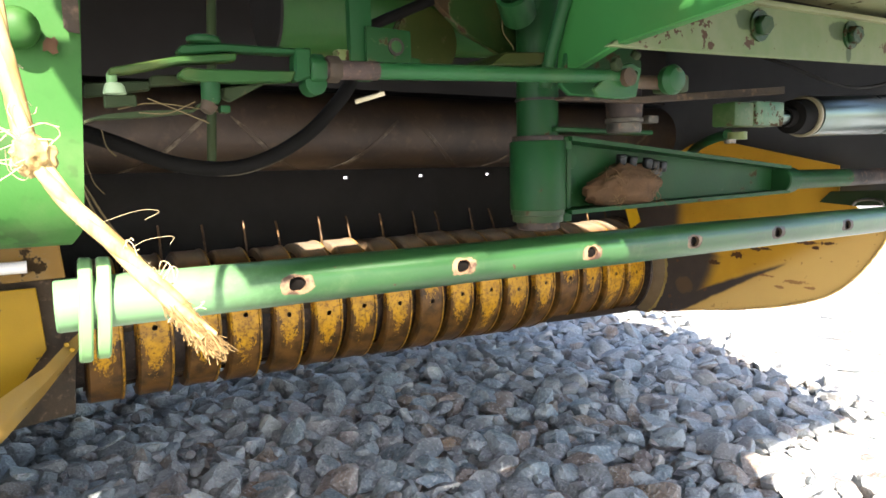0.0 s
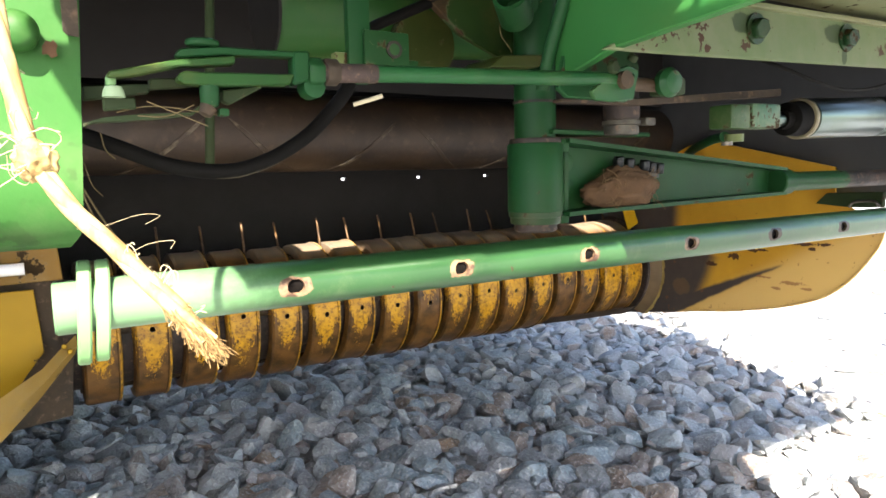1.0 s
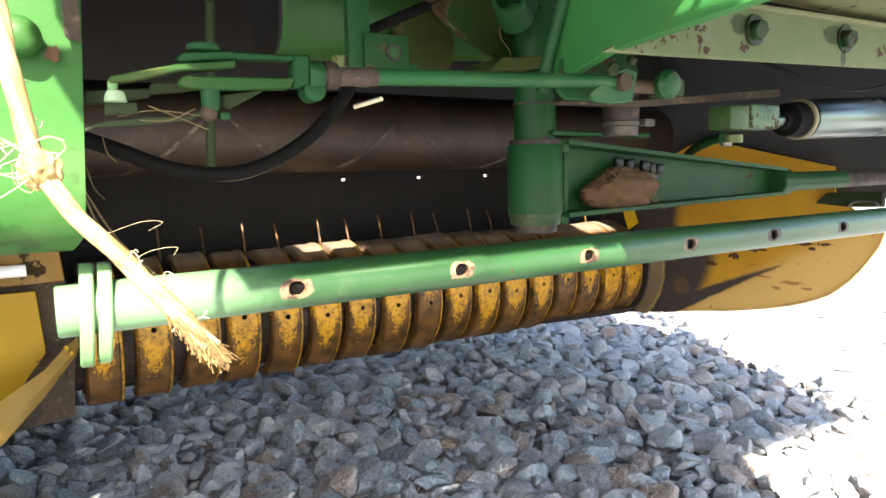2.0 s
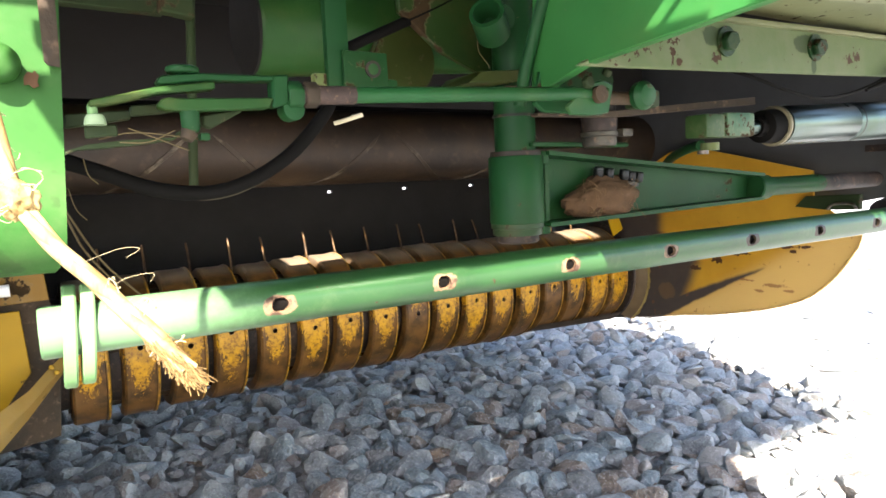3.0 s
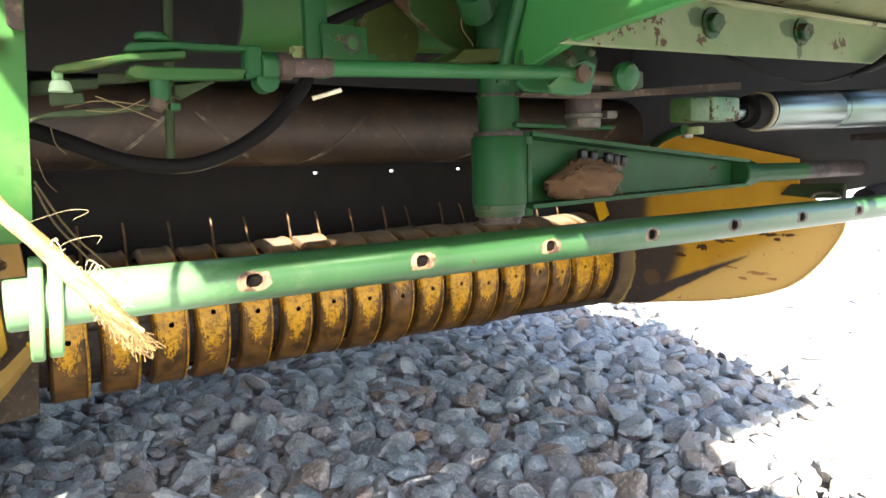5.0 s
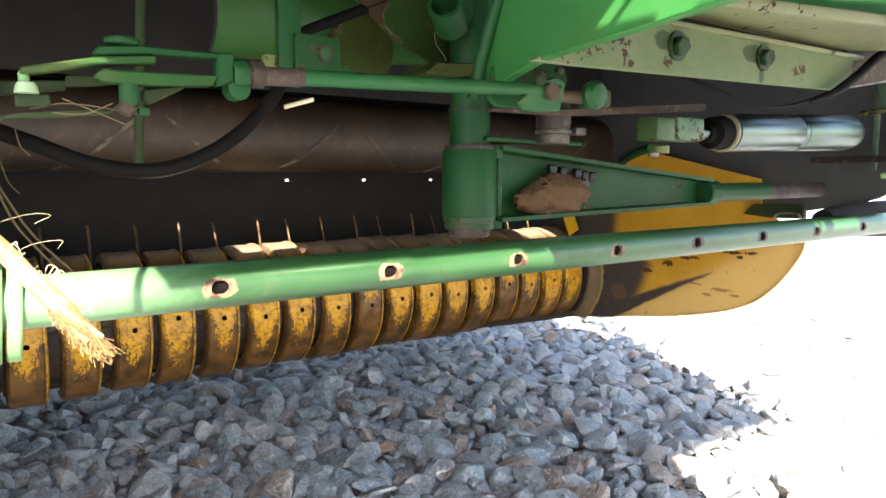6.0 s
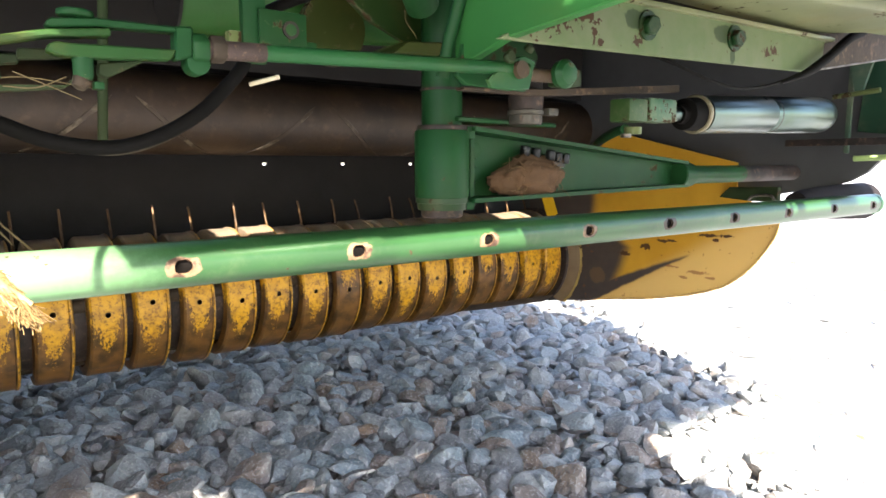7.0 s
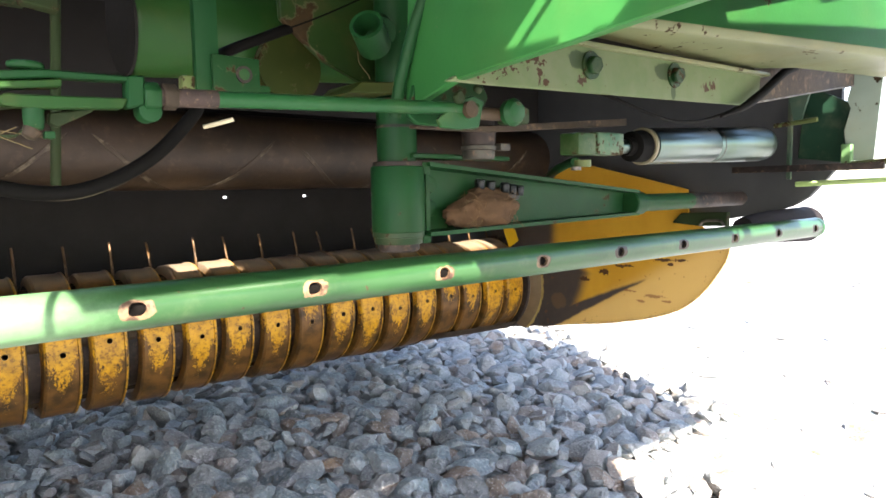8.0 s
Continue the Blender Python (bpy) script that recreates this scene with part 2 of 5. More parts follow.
def pipe_material():
    """Green paint on the pipe, knocked off in a ring round each hole."""
    n = Nodes("green_paint_pipe")
    x, y, z = n.axis()
    fine = n.math("SUBTRACT", n.noise(120.0, 4.0, 0.65), 0.5)
    ph = n.math("SUBTRACT", x, HOLE_FIRST - HOLE_PITCH / 2)
    cell = n.math("SUBTRACT", n.math("MODULO", ph, HOLE_PITCH), HOLE_PITCH / 2)
    dx = n.math("POWER", n.math("ABSOLUTE", n.math("DIVIDE", cell, 0.0118)), 3.0)
    dz = n.math("POWER", n.math("ABSOLUTE", n.math("DIVIDE", z, 0.0070)), 3.0)
    d = n.math("POWER", n.math("ADD", dx, dz), 0.333)
    d = n.math("ADD", d, n.math("MULTIPLY", fine, 0.8))
    ring = n.math("MULTIPLY", n.step(d, 1.05, 0.9), n.step(y, 0.0, -0.004))
    ring = n.math("MULTIPLY", ring, n.step(x, 0.09, 0.095))
    both = n.math("ADD", n.math("MULTIPLY", n.noise(11.0, 2.0), 0.5), n.math("MULTIPLY", n.noise(75.0, 4.0), 0.6))
    chips = n.step(both, 0.715, 0.73)
    base = n.mix(n.step(n.noise(6.0, 3.0), 0.3, 0.7), (0.010, 0.040, 0.0115, 1), (0.015, 0.056, 0.0150, 1))
    # left end mixed paler: its sunshine is put into the paint colour
    sunlit_end = n.math("MULTIPLY", n.step(n.math("ADD", x, n.math("MULTIPLY", fine, 0.05)), 0.16, 0.06), 0.5)
    base = n.mix(sunlit_end, base, (0.16, 0.30, 0.15, 1))
    base = n.mix(n.math("MULTIPLY", n.step(n.noise(30.0, 6.0, 0.7), 0.5, 0.85), 0.14), base, srgb(130, 130, 96))
    worn = n.mix(n.step(n.noise(90.0), 0.4, 0.62), srgb(116, 94, 70), srgb(60, 42, 31))
    worn = n.mix(n.step(x, 0.50, 0.66), worn, srgb(48, 40, 30))
    col = n.mix(ring, n.mix(chips, base, srgb(62, 46, 30)), worn)
    bare = n.math("MAXIMUM", ring, chips)
    n.bump(n.math("ADD", n.math("MULTIPLY", bare, -0.6), n.math("MULTIPLY", n.noise(200.0, 3.0), 0.3)), 0.3, 0.001)
    n.b.inputs["Coat Roughness"].default_value = 0.22
    return n.done(col, n.mixf(bare, 0.42, 0.8), coat=0.42, spec=0.18)


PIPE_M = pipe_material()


STONE_GRAIN = 0.006


def stone_material(name, per_island=False):
    n = Nodes(name)
    if per_island:
        g = n.t.nodes.new("ShaderNodeNewGeometry")
        rnd = g.outputs["Random Per Island"]
        vec = n.vmath("ADD", n.raw, n.math("MULTIPLY", rnd, 50.0))
    else:
        rnd, vec = n.rand, n.vmath("MULTIPLY", n.co, (0.026, 0.026, 0.026))
    ramp = n.t.nodes.new("ShaderNodeValToRGB")
    n.put(ramp.inputs[0], rnd)
    els = ramp.color_ramp.elements
    els[0].position, els[0].color = 0.0, (0.126, 0.132, 0.134, 1)
    els[1].position, els[1].color = 1.0, (0.185, 0.115, 0.062, 1)
    for p, c in ((0.16, (0.164, 0.181, 0.180, 1)), (0.34, (0.206, 0.229, 0.231, 1)), (0.52, (0.148, 0.192, 0.208, 1)), (0.68, (0.168, 0.206, 0.214, 1)), (0.80, (0.170, 0.142, 0.124, 1)), (0.92, (0.165, 0.126, 0.095, 1))):
        e = els.new(p)
        e.color = c
    speck = n.noise(190.0, 3.0, 0.6, vec)
    cloud = n.noise(110.0, 5.0, 0.65, vec)
    col = n.mix(n.math("MULTIPLY", n.step(cloud, 0.4, 0.65), 0.5), ramp.outputs[0], (0.50, 0.48, 0.46, 1), "MULTIPLY")
    col = n.mix(n.math("MULTIPLY", n.step(speck, 0.55, 0.64), 0.5), col, (0.36, 0.362, 0.345, 1))
    col = n.mix(n.math("MULTIPLY", n.step(speck, 0.44, 0.36), 0.6), col, (0.085, 0.083, 0.08, 1))
    # sharp ridges are mixed paler, by pointiness
    worn = n.t.nodes.new("ShaderNodeNewGeometry").outputs["Pointiness"]
    col = n.mix(n.math("MULTIPLY", n.step(worn, 0.52, 0.60), 0.5), col, (0.36, 0.362, 0.345, 1))
    n.bump(n.math("ADD", n.noise(95.0, 4.0, 0.6, vec), n.math("MULTIPLY", speck, 0.5)), 0.9, STONE_GRAIN)
    return n.done(col, 0.88, spec=0.3)


STONE = stone_material("crushed_stone")
STONE_STUFF = stone_material("crushed_stone_bed", True)


def ground_material():
    n = Nodes("stone_dust")
    f = n.noise(60.0, 5.0, 0.65)
    v = n.t.nodes.new("ShaderNodeTexVoronoi")
    n.put(v.inputs["Vector"], n.raw)
    v.inputs["Scale"].default_value = 24.0
    col = n.mix(n.step(f, 0.3, 0.7), (0.34, 0.34, 0.33, 1), (0.40, 0.40, 0.39, 1))
    n.bump(n.math("ADD", n.math("MULTIPLY", v.outputs["Distance"], -1.0), n.math("MULTIPLY", f, 0.3)), 0.7, 0.02)
    return n.done(col, 0.95, spec=0.2)


GROUND_M = ground_material()


def twine_material():
    n = Nodes("sisal_twine")
    x, y, z = n.axis()
    f = n.noise(160.0, 4.0, vec=n.stretch(1, 1, 0.25))
    n.bump(f, 0.7, 0.0015)
    return n.done(n.mix(n.step(f, 0.3, 0.7), srgb(158, 138, 94), srgb(104, 84, 50)), 0.85, spec=0.2)


TWINE = twine_material()
TASSEL = plain("frayed_sisal", srgb(120, 97, 60), 0.9, 0.0, 160.0)
FIBRE = plain("pale_twine_fibre", srgb(170, 158, 124), 0.8)


# ---------------------------------------------------------------- mesh helpers
def link_mesh(name, bm, material, parent=None, label="", smooth=True, m=None):
    bmesh.ops.recalc_face_normals(bm, faces=bm.faces)
    me = bpy.data.meshes.new(name)
    bm.to_mesh(me)
    bm.free()
    me.materials.append(material)
    if smooth:
        me.shade_smooth()
        me.set_sharp_from_angle(angle=radians(38))
    ob = new(name, me)
    if m is not None:
        ob.matrix_world = m
    if parent is not None:
        ob.parent = parent
    if label:
        ob["label"] = label
    return ob


def part(name, bm, material, parent, label="", smooth=True):
    return link_mesh(name, bm, material, parent, label, smooth)


def thing(name, label, category, at=(0, 0, 0), group="", kind=""):
    """An Empty at the base of a thing; parts are written in world metres and keep their place."""
    ob = new(name)
    ob.location = at
    ob.empty_display_size = 0.05
    return tagged(ob, label, category, group, kind)


def own(root, *obs):
    """Hang parts that were written in world metres under a root that stands elsewhere."""
    inv = Matrix.Translation(root.location).inverted()
    for o in obs:
        o.parent = root
        o.matrix_parent_inverse = inv


def sub(parent_part, *obs, m=Matrix()):
    """Hang sub-parts under a part whose mesh stands at m."""
    for o in obs:
        o.parent = parent_part
        o.matrix_parent_inverse = m.inverted()


def bevel(bm, w, seg=2):
    if w:
        bmesh.ops.bevel(bm, geom=bm.edges[:], offset=w, segments=seg, affect="EDGES", profile=0.6, clamp_overlap=True)
    return bm


def box(lo, hi, w=0.002, m=None):
    bm = bmesh.new()
    bmesh.ops.create_cube(bm, size=1)
    for v in bm.verts:
        v.co = Vector([lo[i] + (v.co[i] + 0.5) * (hi[i] - lo[i]) for i in range(3)])
    bevel(bm, w)
    if m is not None:
        bm.transform(m)
    return bm


def prism(poly, axis, lo, hi, w=0.0):
    """A flat sheet: polygon in the two other axes, extruded along axis from lo to hi."""
    bm = bmesh.new()
    def place(p, c):
        q = list(p)
        q.insert("xyz".index(axis), c)
        return Vector(q)
    vs = [bm.verts.new(place(p, lo)) for p in poly]
    f = bm.faces.new(vs)
    r = bmesh.ops.extrude_face_region(bm, geom=[f])
    d = place((0, 0), hi - lo) - place((0, 0), 0)
    bmesh.ops.translate(bm, vec=d, verts=[g for g in r["geom"] if isinstance(g, bmesh.types.BMVert)])
    bevel(bm, w, 1)
    return bm


def sweep(points, radius, sides=12, taper=None, caps=True):
    """A round bar or hose along a chain of points."""
    pts = [Vector(p) for p in points]
    bm = bmesh.new()
    up = Vector((0.13, 0.31, 0.94))
    rings = []
    for i, p in enumerate(pts):
        d = (pts[min(i + 1, len(pts) - 1)] - pts[max(i - 1, 0)]).normalized()
        a = d.cross(up)
        if a.length < 0.05:
            a = d.cross(Vector((1, 0, 0)))
        a.normalize()
        b = d.cross(a)
        r = radius * (taper(i / (len(pts) - 1)) if taper else 1)
        rings.append([bm.verts.new(p + r * (math.cos(k * math.tau / sides) * a + math.sin(k * math.tau / sides) * b)) for k in range(sides)])
    for u, v in zip(rings, rings[1:]):
        for k in range(sides):
            bm.faces.new((u[k], u[(k + 1) % sides], v[(k + 1) % sides], v[k]))
    if caps:
        bm.faces.new(rings[0])
        bm.faces.new(rings[-1])
    return bm


def smooth_chain(points, n=8):
    """Catmull-Rom through the points."""
    p = [Vector(q) for q in points]
    p = [2 * p[0] - p[1]] + p + [2 * p[-1] - p[-2]]
    out = []
    for i in range(1, len(p) - 2):
        for k in range(n):
            t = k / n
            out.append(0.5 * (2 * p[i] + (p[i + 1] - p[i - 1]) * t + (2 * p[i - 1] - 5 * p[i] + 4 * p[i + 1] - p[i + 2]) * t * t + (3 * p[i] - p[i - 1] - 3 * p[i + 1] + p[i + 2]) * t ** 3))
    return out + [p[-2]]


def rod(a, b, r, sides=16, w=0.0):
    bm = sweep([a, b], r, sides)
    if w:
        caps = [e for f in bm.faces if len(f.verts) == sides for e in f.edges]
        bmesh.ops.bevel(bm, geom=list(set(caps)), offset=w, segments=2, affect="EDGES", profile=0.5)
    return bm


def lathe(profile, a, b, sides=32):
    """Turns (distance along a to b in metres, radius) pairs round the line from a to b."""
    a, b = Vector(a), Vector(b)
    d = (b - a).normalized()
    u = d.cross(Vector((0.1, 0.2, 0.97))).normalized()
    v = d.cross(u)
    bm = bmesh.new()
    rings = []
    for s, r in profile:
        rings.append([bm.verts.new(a + d * s + r * (math.cos(k * math.tau / sides) * u + math.sin(k * math.tau / sides) * v)) for k in range(sides)])
    for p, q in zip(rings, rings[1:]):
        for k in range(sides):
            bm.faces.new((p[k], p[(k + 1) % sides], q[(k + 1) % sides], q[k]))
    bm.faces.new(rings[0])
    bm.faces.new(rings[-1])
    return bm


def hexagon(center, axis, r, h, w=0.001):
    c, d = Vector(center), Vector(axis).normalized()
    bm = sweep([c, c + d * h], r, 6)
    return bevel(bm, w, 1)


def join(*bms):
    out = bmesh.new()
    for b in bms:
        me = bpy.data.meshes.new("tmp")
        b.to_mesh(me)
        b.free()
        out.from_mesh(me)
        bpy.data.meshes.remove(me)
    return out


def holed_sheet(us, vs, holes, place, closed=False):
    """A sheet over the grid us x vs with round holes. A hole is (u, v, radius_u, radius_v, i0, i1, j0, j1): the block of
    grid cells that it replaces. place(u, v, depth) gives the point; hole walls go 3 mm deep."""
    bm = bmesh.new()
    nv = len(vs)
    grid = [[bm.verts.new(place(u, v, 0.0)) for v in vs] for u in us]
    gone = set()
    for _, _, _, _, i0, i1, j0, j1 in holes:
        gone |= {(i, j) for i in range(i0, i1) for j in range(j0, j1)}
    for i in range(len(us) - 1):
        for j in range(nv if closed else nv - 1):
            if (i, j) not in gone:
                k = (j + 1) % nv
                bm.faces.new((grid[i][j], grid[i + 1][j], grid[i + 1][k], grid[i][k]))
    for u0, v0, ru, rv, i0, i1, j0, j1 in holes:
        edge = [(i, j0) for i in range(i0, i1)] + [(i1, j) for j in range(j0, j1)] + [(i, j1) for i in range(i1, i0, -1)] + [(i0, j) for j in range(j1, j0, -1)]
        outer = [grid[i][j] for i, j in edge]
        ang = [math.atan2((vs[j] - v0) / rv, (us[i] - u0) / ru) for i, j in edge]
        inner = [bm.verts.new(place(u0 + ru * math.cos(t), v0 + rv * math.sin(t), 0.0)) for t in ang]
        deep = [bm.verts.new(place(u0 + ru * math.cos(t), v0 + rv * math.sin(t), 0.003)) for t in ang]
        n = len(edge)
        for k in range(n):
            q = (k + 1) % n
            bm.faces.new((outer[k], outer[q], inner[q], inner[k]))
            bm.faces.new((inner[k], inner[q], deep[q], deep[k]))
    loose = [v for v in bm.verts if not v.link_faces]
    bmesh.ops.delete(bm, geom=loose, context="VERTS")
    return bm


# ---------------------------------------------------------------- shell of the machine, with unseen light blockers
def shell():
    L, R, BACK, DECK = -0.198, 1.11, 2.0, 0.85
    # deck carried on out of view to shape the sun: two narrow gaps light the drum, a slit the guard pipe
    g0, g1, g2 = -0.425, -0.30, -0.272
    gaps = [(0.052, 0.182), (0.735, 0.825)]
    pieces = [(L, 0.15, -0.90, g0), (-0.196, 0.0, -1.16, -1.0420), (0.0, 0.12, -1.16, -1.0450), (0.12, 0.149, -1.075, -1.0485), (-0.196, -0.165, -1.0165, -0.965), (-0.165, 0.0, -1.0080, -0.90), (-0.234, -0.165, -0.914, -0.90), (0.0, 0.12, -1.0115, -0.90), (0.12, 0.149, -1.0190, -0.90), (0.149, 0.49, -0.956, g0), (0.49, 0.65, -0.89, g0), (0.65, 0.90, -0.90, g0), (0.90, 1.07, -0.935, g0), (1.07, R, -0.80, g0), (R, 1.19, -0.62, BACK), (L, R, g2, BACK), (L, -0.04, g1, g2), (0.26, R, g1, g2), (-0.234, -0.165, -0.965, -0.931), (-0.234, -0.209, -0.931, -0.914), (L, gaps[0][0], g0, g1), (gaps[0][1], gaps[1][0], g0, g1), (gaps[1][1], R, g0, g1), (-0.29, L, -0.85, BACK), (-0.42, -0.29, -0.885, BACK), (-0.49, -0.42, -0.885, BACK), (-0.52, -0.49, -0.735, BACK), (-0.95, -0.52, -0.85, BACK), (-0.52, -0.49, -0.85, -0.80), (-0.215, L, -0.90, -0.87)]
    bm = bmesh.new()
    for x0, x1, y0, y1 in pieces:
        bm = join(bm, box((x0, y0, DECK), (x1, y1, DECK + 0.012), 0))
    tagged(link_mesh("ceiling", bm, NEAR_BLACK, smooth=False), "dark deck over the pickup, carried on unseen to shape the sun", "deck", kind="structure")
    # unseen front panel added to mask the sun, with a few narrow slots
    front = prism([(0.30, 0.56), (0.585, 0.56), (0.585, 0.72), (0.979, 0.72), (0.979, 0.912), (0.22, 0.912), (0.22, 0.855), (0.155, 0.855), (0.155, 0.905), (0.08, 0.905), (0.08, 0.72), (0.30, 0.72)], "y", -1.112, -1.108)
    front = join(front, prism([(0.22, 0.936), (0.979, 0.936), (0.979, 1.75), (0.949, 1.75), (0.949, 1.0), (0.70, 0.996), (0.60, 1.013), (0.50, 1.028), (0.39, 1.044), (0.22, 1.044)], "y", -1.112, -1.108))
    front = join(front, prism([(-0.07, 0.56), (0.08, 0.56), (0.08, 0.905), (-0.07, 0.905)], "y", -1.112, -1.108))
    for x0, x1 in ((0.22, 0.619), (0.630, 0.635), (0.648, 0.670), (0.750, 0.843), (0.923, 0.979)):
        front = join(front, prism([(x0, 0.912), (x1, 0.912), (x1, 0.936), (x0, 0.936)], "y", -1.112, -1.108))
    tagged(link_mesh("wall_front", front, GREEN, smooth=False), "unseen green sheet with slots that mask the sun", "panel", kind="structure")
    side = [(-0.669, 0.6), (-0.669, 0.85), (0.62, 0.85), (0.62, 0.1), (0.287, 0.149), (0.153, 0.417), (-0.294, 0.48), (-0.472, 0.499), (-0.562, 0.516), (-0.593, 0.526), (-0.62, 0.542), (-0.646, 0.571)]
    tagged(link_mesh("wall_right", prism(side, "x", 1.168, 1.180), GREY_SHEET, smooth=False), "dark side sheet that closes off light", "panel", kind="structure")
    # unseen left sheet, added to keep light off the gravel there
    tagged(link_mesh("wall_left", prism([(-0.82, 0.06), (-0.82, 0.45), (-0.42, 0.45), (-0.42, 0.853), (2.0, 0.853), (2.0, 0.0), (0.3, 0.0)], "x", -0.40, -0.388), NEAR_BLACK, smooth=False), "dark side sheet that closes off light", "panel", kind="structure")
    # back of the chamber, with three small gaps in line
    wall = bmesh.new()
    xs = [-0.40, 0.477, 0.490, 0.681, 0.696, 0.886, 0.902, 1.155]
    for k, (a, b) in enumerate(zip(xs, xs[1:])):
        if k % 2 == 0:
            wall = join(wall, box((a, 0.38, 0.20), (b, 0.392, 0.853), 0))
        else:
            wall = join(wall, box((a, 0.38, 0.20), (b, 0.392, 0.5535), 0), box((a, 0.38, 0.5590), (b, 0.392, 0.853), 0))
    tagged(link_mesh("wall_back", wall, BELT, smooth=False), "black rubber belting at the back of the chamber", "panel", kind="structure")


shell()


# ---------------------------------------------------------------- pickup drum
DRUM_Y, DRUM_Z, DRUM_R, PITCH = 0.115, 0.322, 0.115, 0.07


TURNED = (0.13, 0.03, 0.15, 0.08, 0.0, 0.03, 0.02, -0.02, 0.0, 0.02, -0.02, 0.02, 0.03, -0.02, 0.02, -0.03)


TINE = rusty("worn_tine_steel", srgb(84, 60, 26), srgb(50, 36, 18), 40.0, 0.6, 0.3)


def stripper_band():
    """One curved strip: flat face, both rims turned inward, a bolt hole at the front."""
    half = 0.0265
    us = [-half - 0.001, -half + 0.0015, -half + 0.005, -0.0065, -0.0022, 0.0022, 0.0065, half - 0.0065, half - 0.0052, half - 0.002, half, half + 0.0008]
    drop = [0.016, 0.003, 0.0, 0.0, 0.0, 0.0, 0.0, 0.0, -0.002, -0.002, 0.002, 0.016]
    lo, hi, n = radians(62), radians(290), 46
    hv = math.pi
    vs = sorted(set([lo + (hi - lo) * k / n for k in range(n + 1) if abs(lo + (hi - lo) * k / n - hv) > 0.07] + [hv + d for d in (-0.058, -0.019, 0.019, 0.058)]))
    table = dict(zip(us, drop))

    def depth(u):
        for a, b in zip(us, us[1:]):
            if a <= u <= b:
                f = (u - a) / (b - a)
                return table[a] * (1 - f) + table[b] * f
        return 0.0

    def place(u, v, d):
        r = DRUM_R - depth(u) - d
        return Vector((u, r * math.cos(v), r * math.sin(v)))

    j0 = vs.index(hv - 0.058)
    return holed_sheet(us, vs, [(0.0, hv, 0.0043, 0.04, 3, 6, j0, j0 + 3)], place)


def pickup():
    root = thing("pickup_drum", "hay pickup drum with worn yellow stripper bands over bare gravel", "pickup", (0.5, DRUM_Y, DRUM_Z))
    c = (DRUM_Y, DRUM_Z)
    first = link_mesh("stripper_band", stripper_band(), BAND)
    own(root, first)
    first.location = (-PITCH, DRUM_Y, DRUM_Z)
    for k in range(0, 16):
        b = first.copy()
        scene.collection.objects.link(b)
        b.location = (k * PITCH + 0.0015 * math.sin(k * 2.3), DRUM_Y + 0.001 * math.sin(k * 5.1), DRUM_Z + 0.002 * math.sin(k * 1.7))
        b.rotation_euler = (-TURNED[k], 0, 0.012 * math.sin(k * 1.9))
    # tube widened as a backing, so that the gaps between bands read dark
    own(root, part("core", rod((-0.11, *c), (1.09, *c), 0.088, 36), STEEL_DARK, None, "dark steel reel tube, widened to darken the band gaps"))
    bars = []
    for k in range(4):
        a = radians(78 + 90 * k)
        y, z = DRUM_Y + 0.084 * math.cos(a), DRUM_Z + 0.084 * math.sin(a)
        bars.append(part("tine_bar", rod((-0.10, y, z), (1.08, y, z), 0.011, 10), RUSTY, None, "rusty tine bar"))
        own(root, bars[-1])
    # spring teeth standing out behind the top of the drum, and a lower row
    def tooth(a0, reach):
        pts = []
        for i in range(7):
            f = i / 6
            a = a0 - radians(5) * f * f
            r = 0.085 + reach * f
            pts.append((0, r * math.cos(a), r * math.sin(a)))
        return sweep(pts, 0.0026, 6, lambda f: 1.0 - 0.25 * f)
    for bar, a0, reach in ((bars[0], radians(84), 0.078), (bars[3], radians(-12), 0.075)):
        mesh_ob = None
        for k in range(17):
            x = (k - 0.5) * PITCH
            if mesh_ob is None:
                mesh_ob = link_mesh("tine", tooth(a0, reach), TINE)
                o = mesh_ob
            else:
                o = new("tine", mesh_ob.data)
            o.location = (x + 0.003 * math.sin(k * 4.1), DRUM_Y, DRUM_Z)
            o.rotation_euler = (0.10 * math.sin(k * 2.7), 0, 0)
            sub(bar, o)
    # closing discs
    own(root, part("end_disc", lathe([(0, 0.1), (0.0, 0.122), (0.004, 0.124), (0.008, 0.122), (0.008, 0.1)], (1.088, *c), (1.2, *c), 40), STEEL_DARK, None, "dark steel end disc"))
    own(root, part("end_disc", lathe([(0, 0.1), (0.0, 0.118), (0.006, 0.118), (0.006, 0.1)], (-0.118, *c), (0.0, *c), 40), RUSTY, None, "rusty end disc"))
    # curved brown pan that joins the last band to the side sheet
    bm = bmesh.new()
    rows = []
    for i in range(14):
        a = radians(150 + 84 * i / 13)
        rows.append([bm.verts.new((x, DRUM_Y + r * math.cos(a), DRUM_Z + r * math.sin(a))) for x, r in ((1.090, 0.106), (1.093, 0.120), (1.104, 0.133), (1.1195, 0.141))])
    for p, q in zip(rows, rows[1:]):
        for k in range(3):
            bm.faces.new((p[k], p[k + 1], q[k + 1], q[k]))
    bmesh.ops.solidify(bm, geom=bm.faces[:], thickness=0.002)
    own(root, part("end_pan", bm, plain("bare_brown_pan", srgb(118, 98, 70), 0.55, 0.0), None, "brown worn end pan"))
    # torn pale edge of the pan against the side sheet
    rag = random.Random(5)
    bm = bmesh.new()
    rows = []
    for i in range(24):
        a = radians(160 + 72 * i / 23)
        w = rag.uniform(0.001, 0.005)
        rows.append([bm.verts.new((x, DRUM_Y + r * math.cos(a), DRUM_Z + r * math.sin(a))) for x, r in ((1.1165, 0.1395), (1.1185, 0.142 + w))])
    for p, q in zip(rows, rows[1:]):
        bm.faces.new((p[0], p[1], q[1], q[0]))
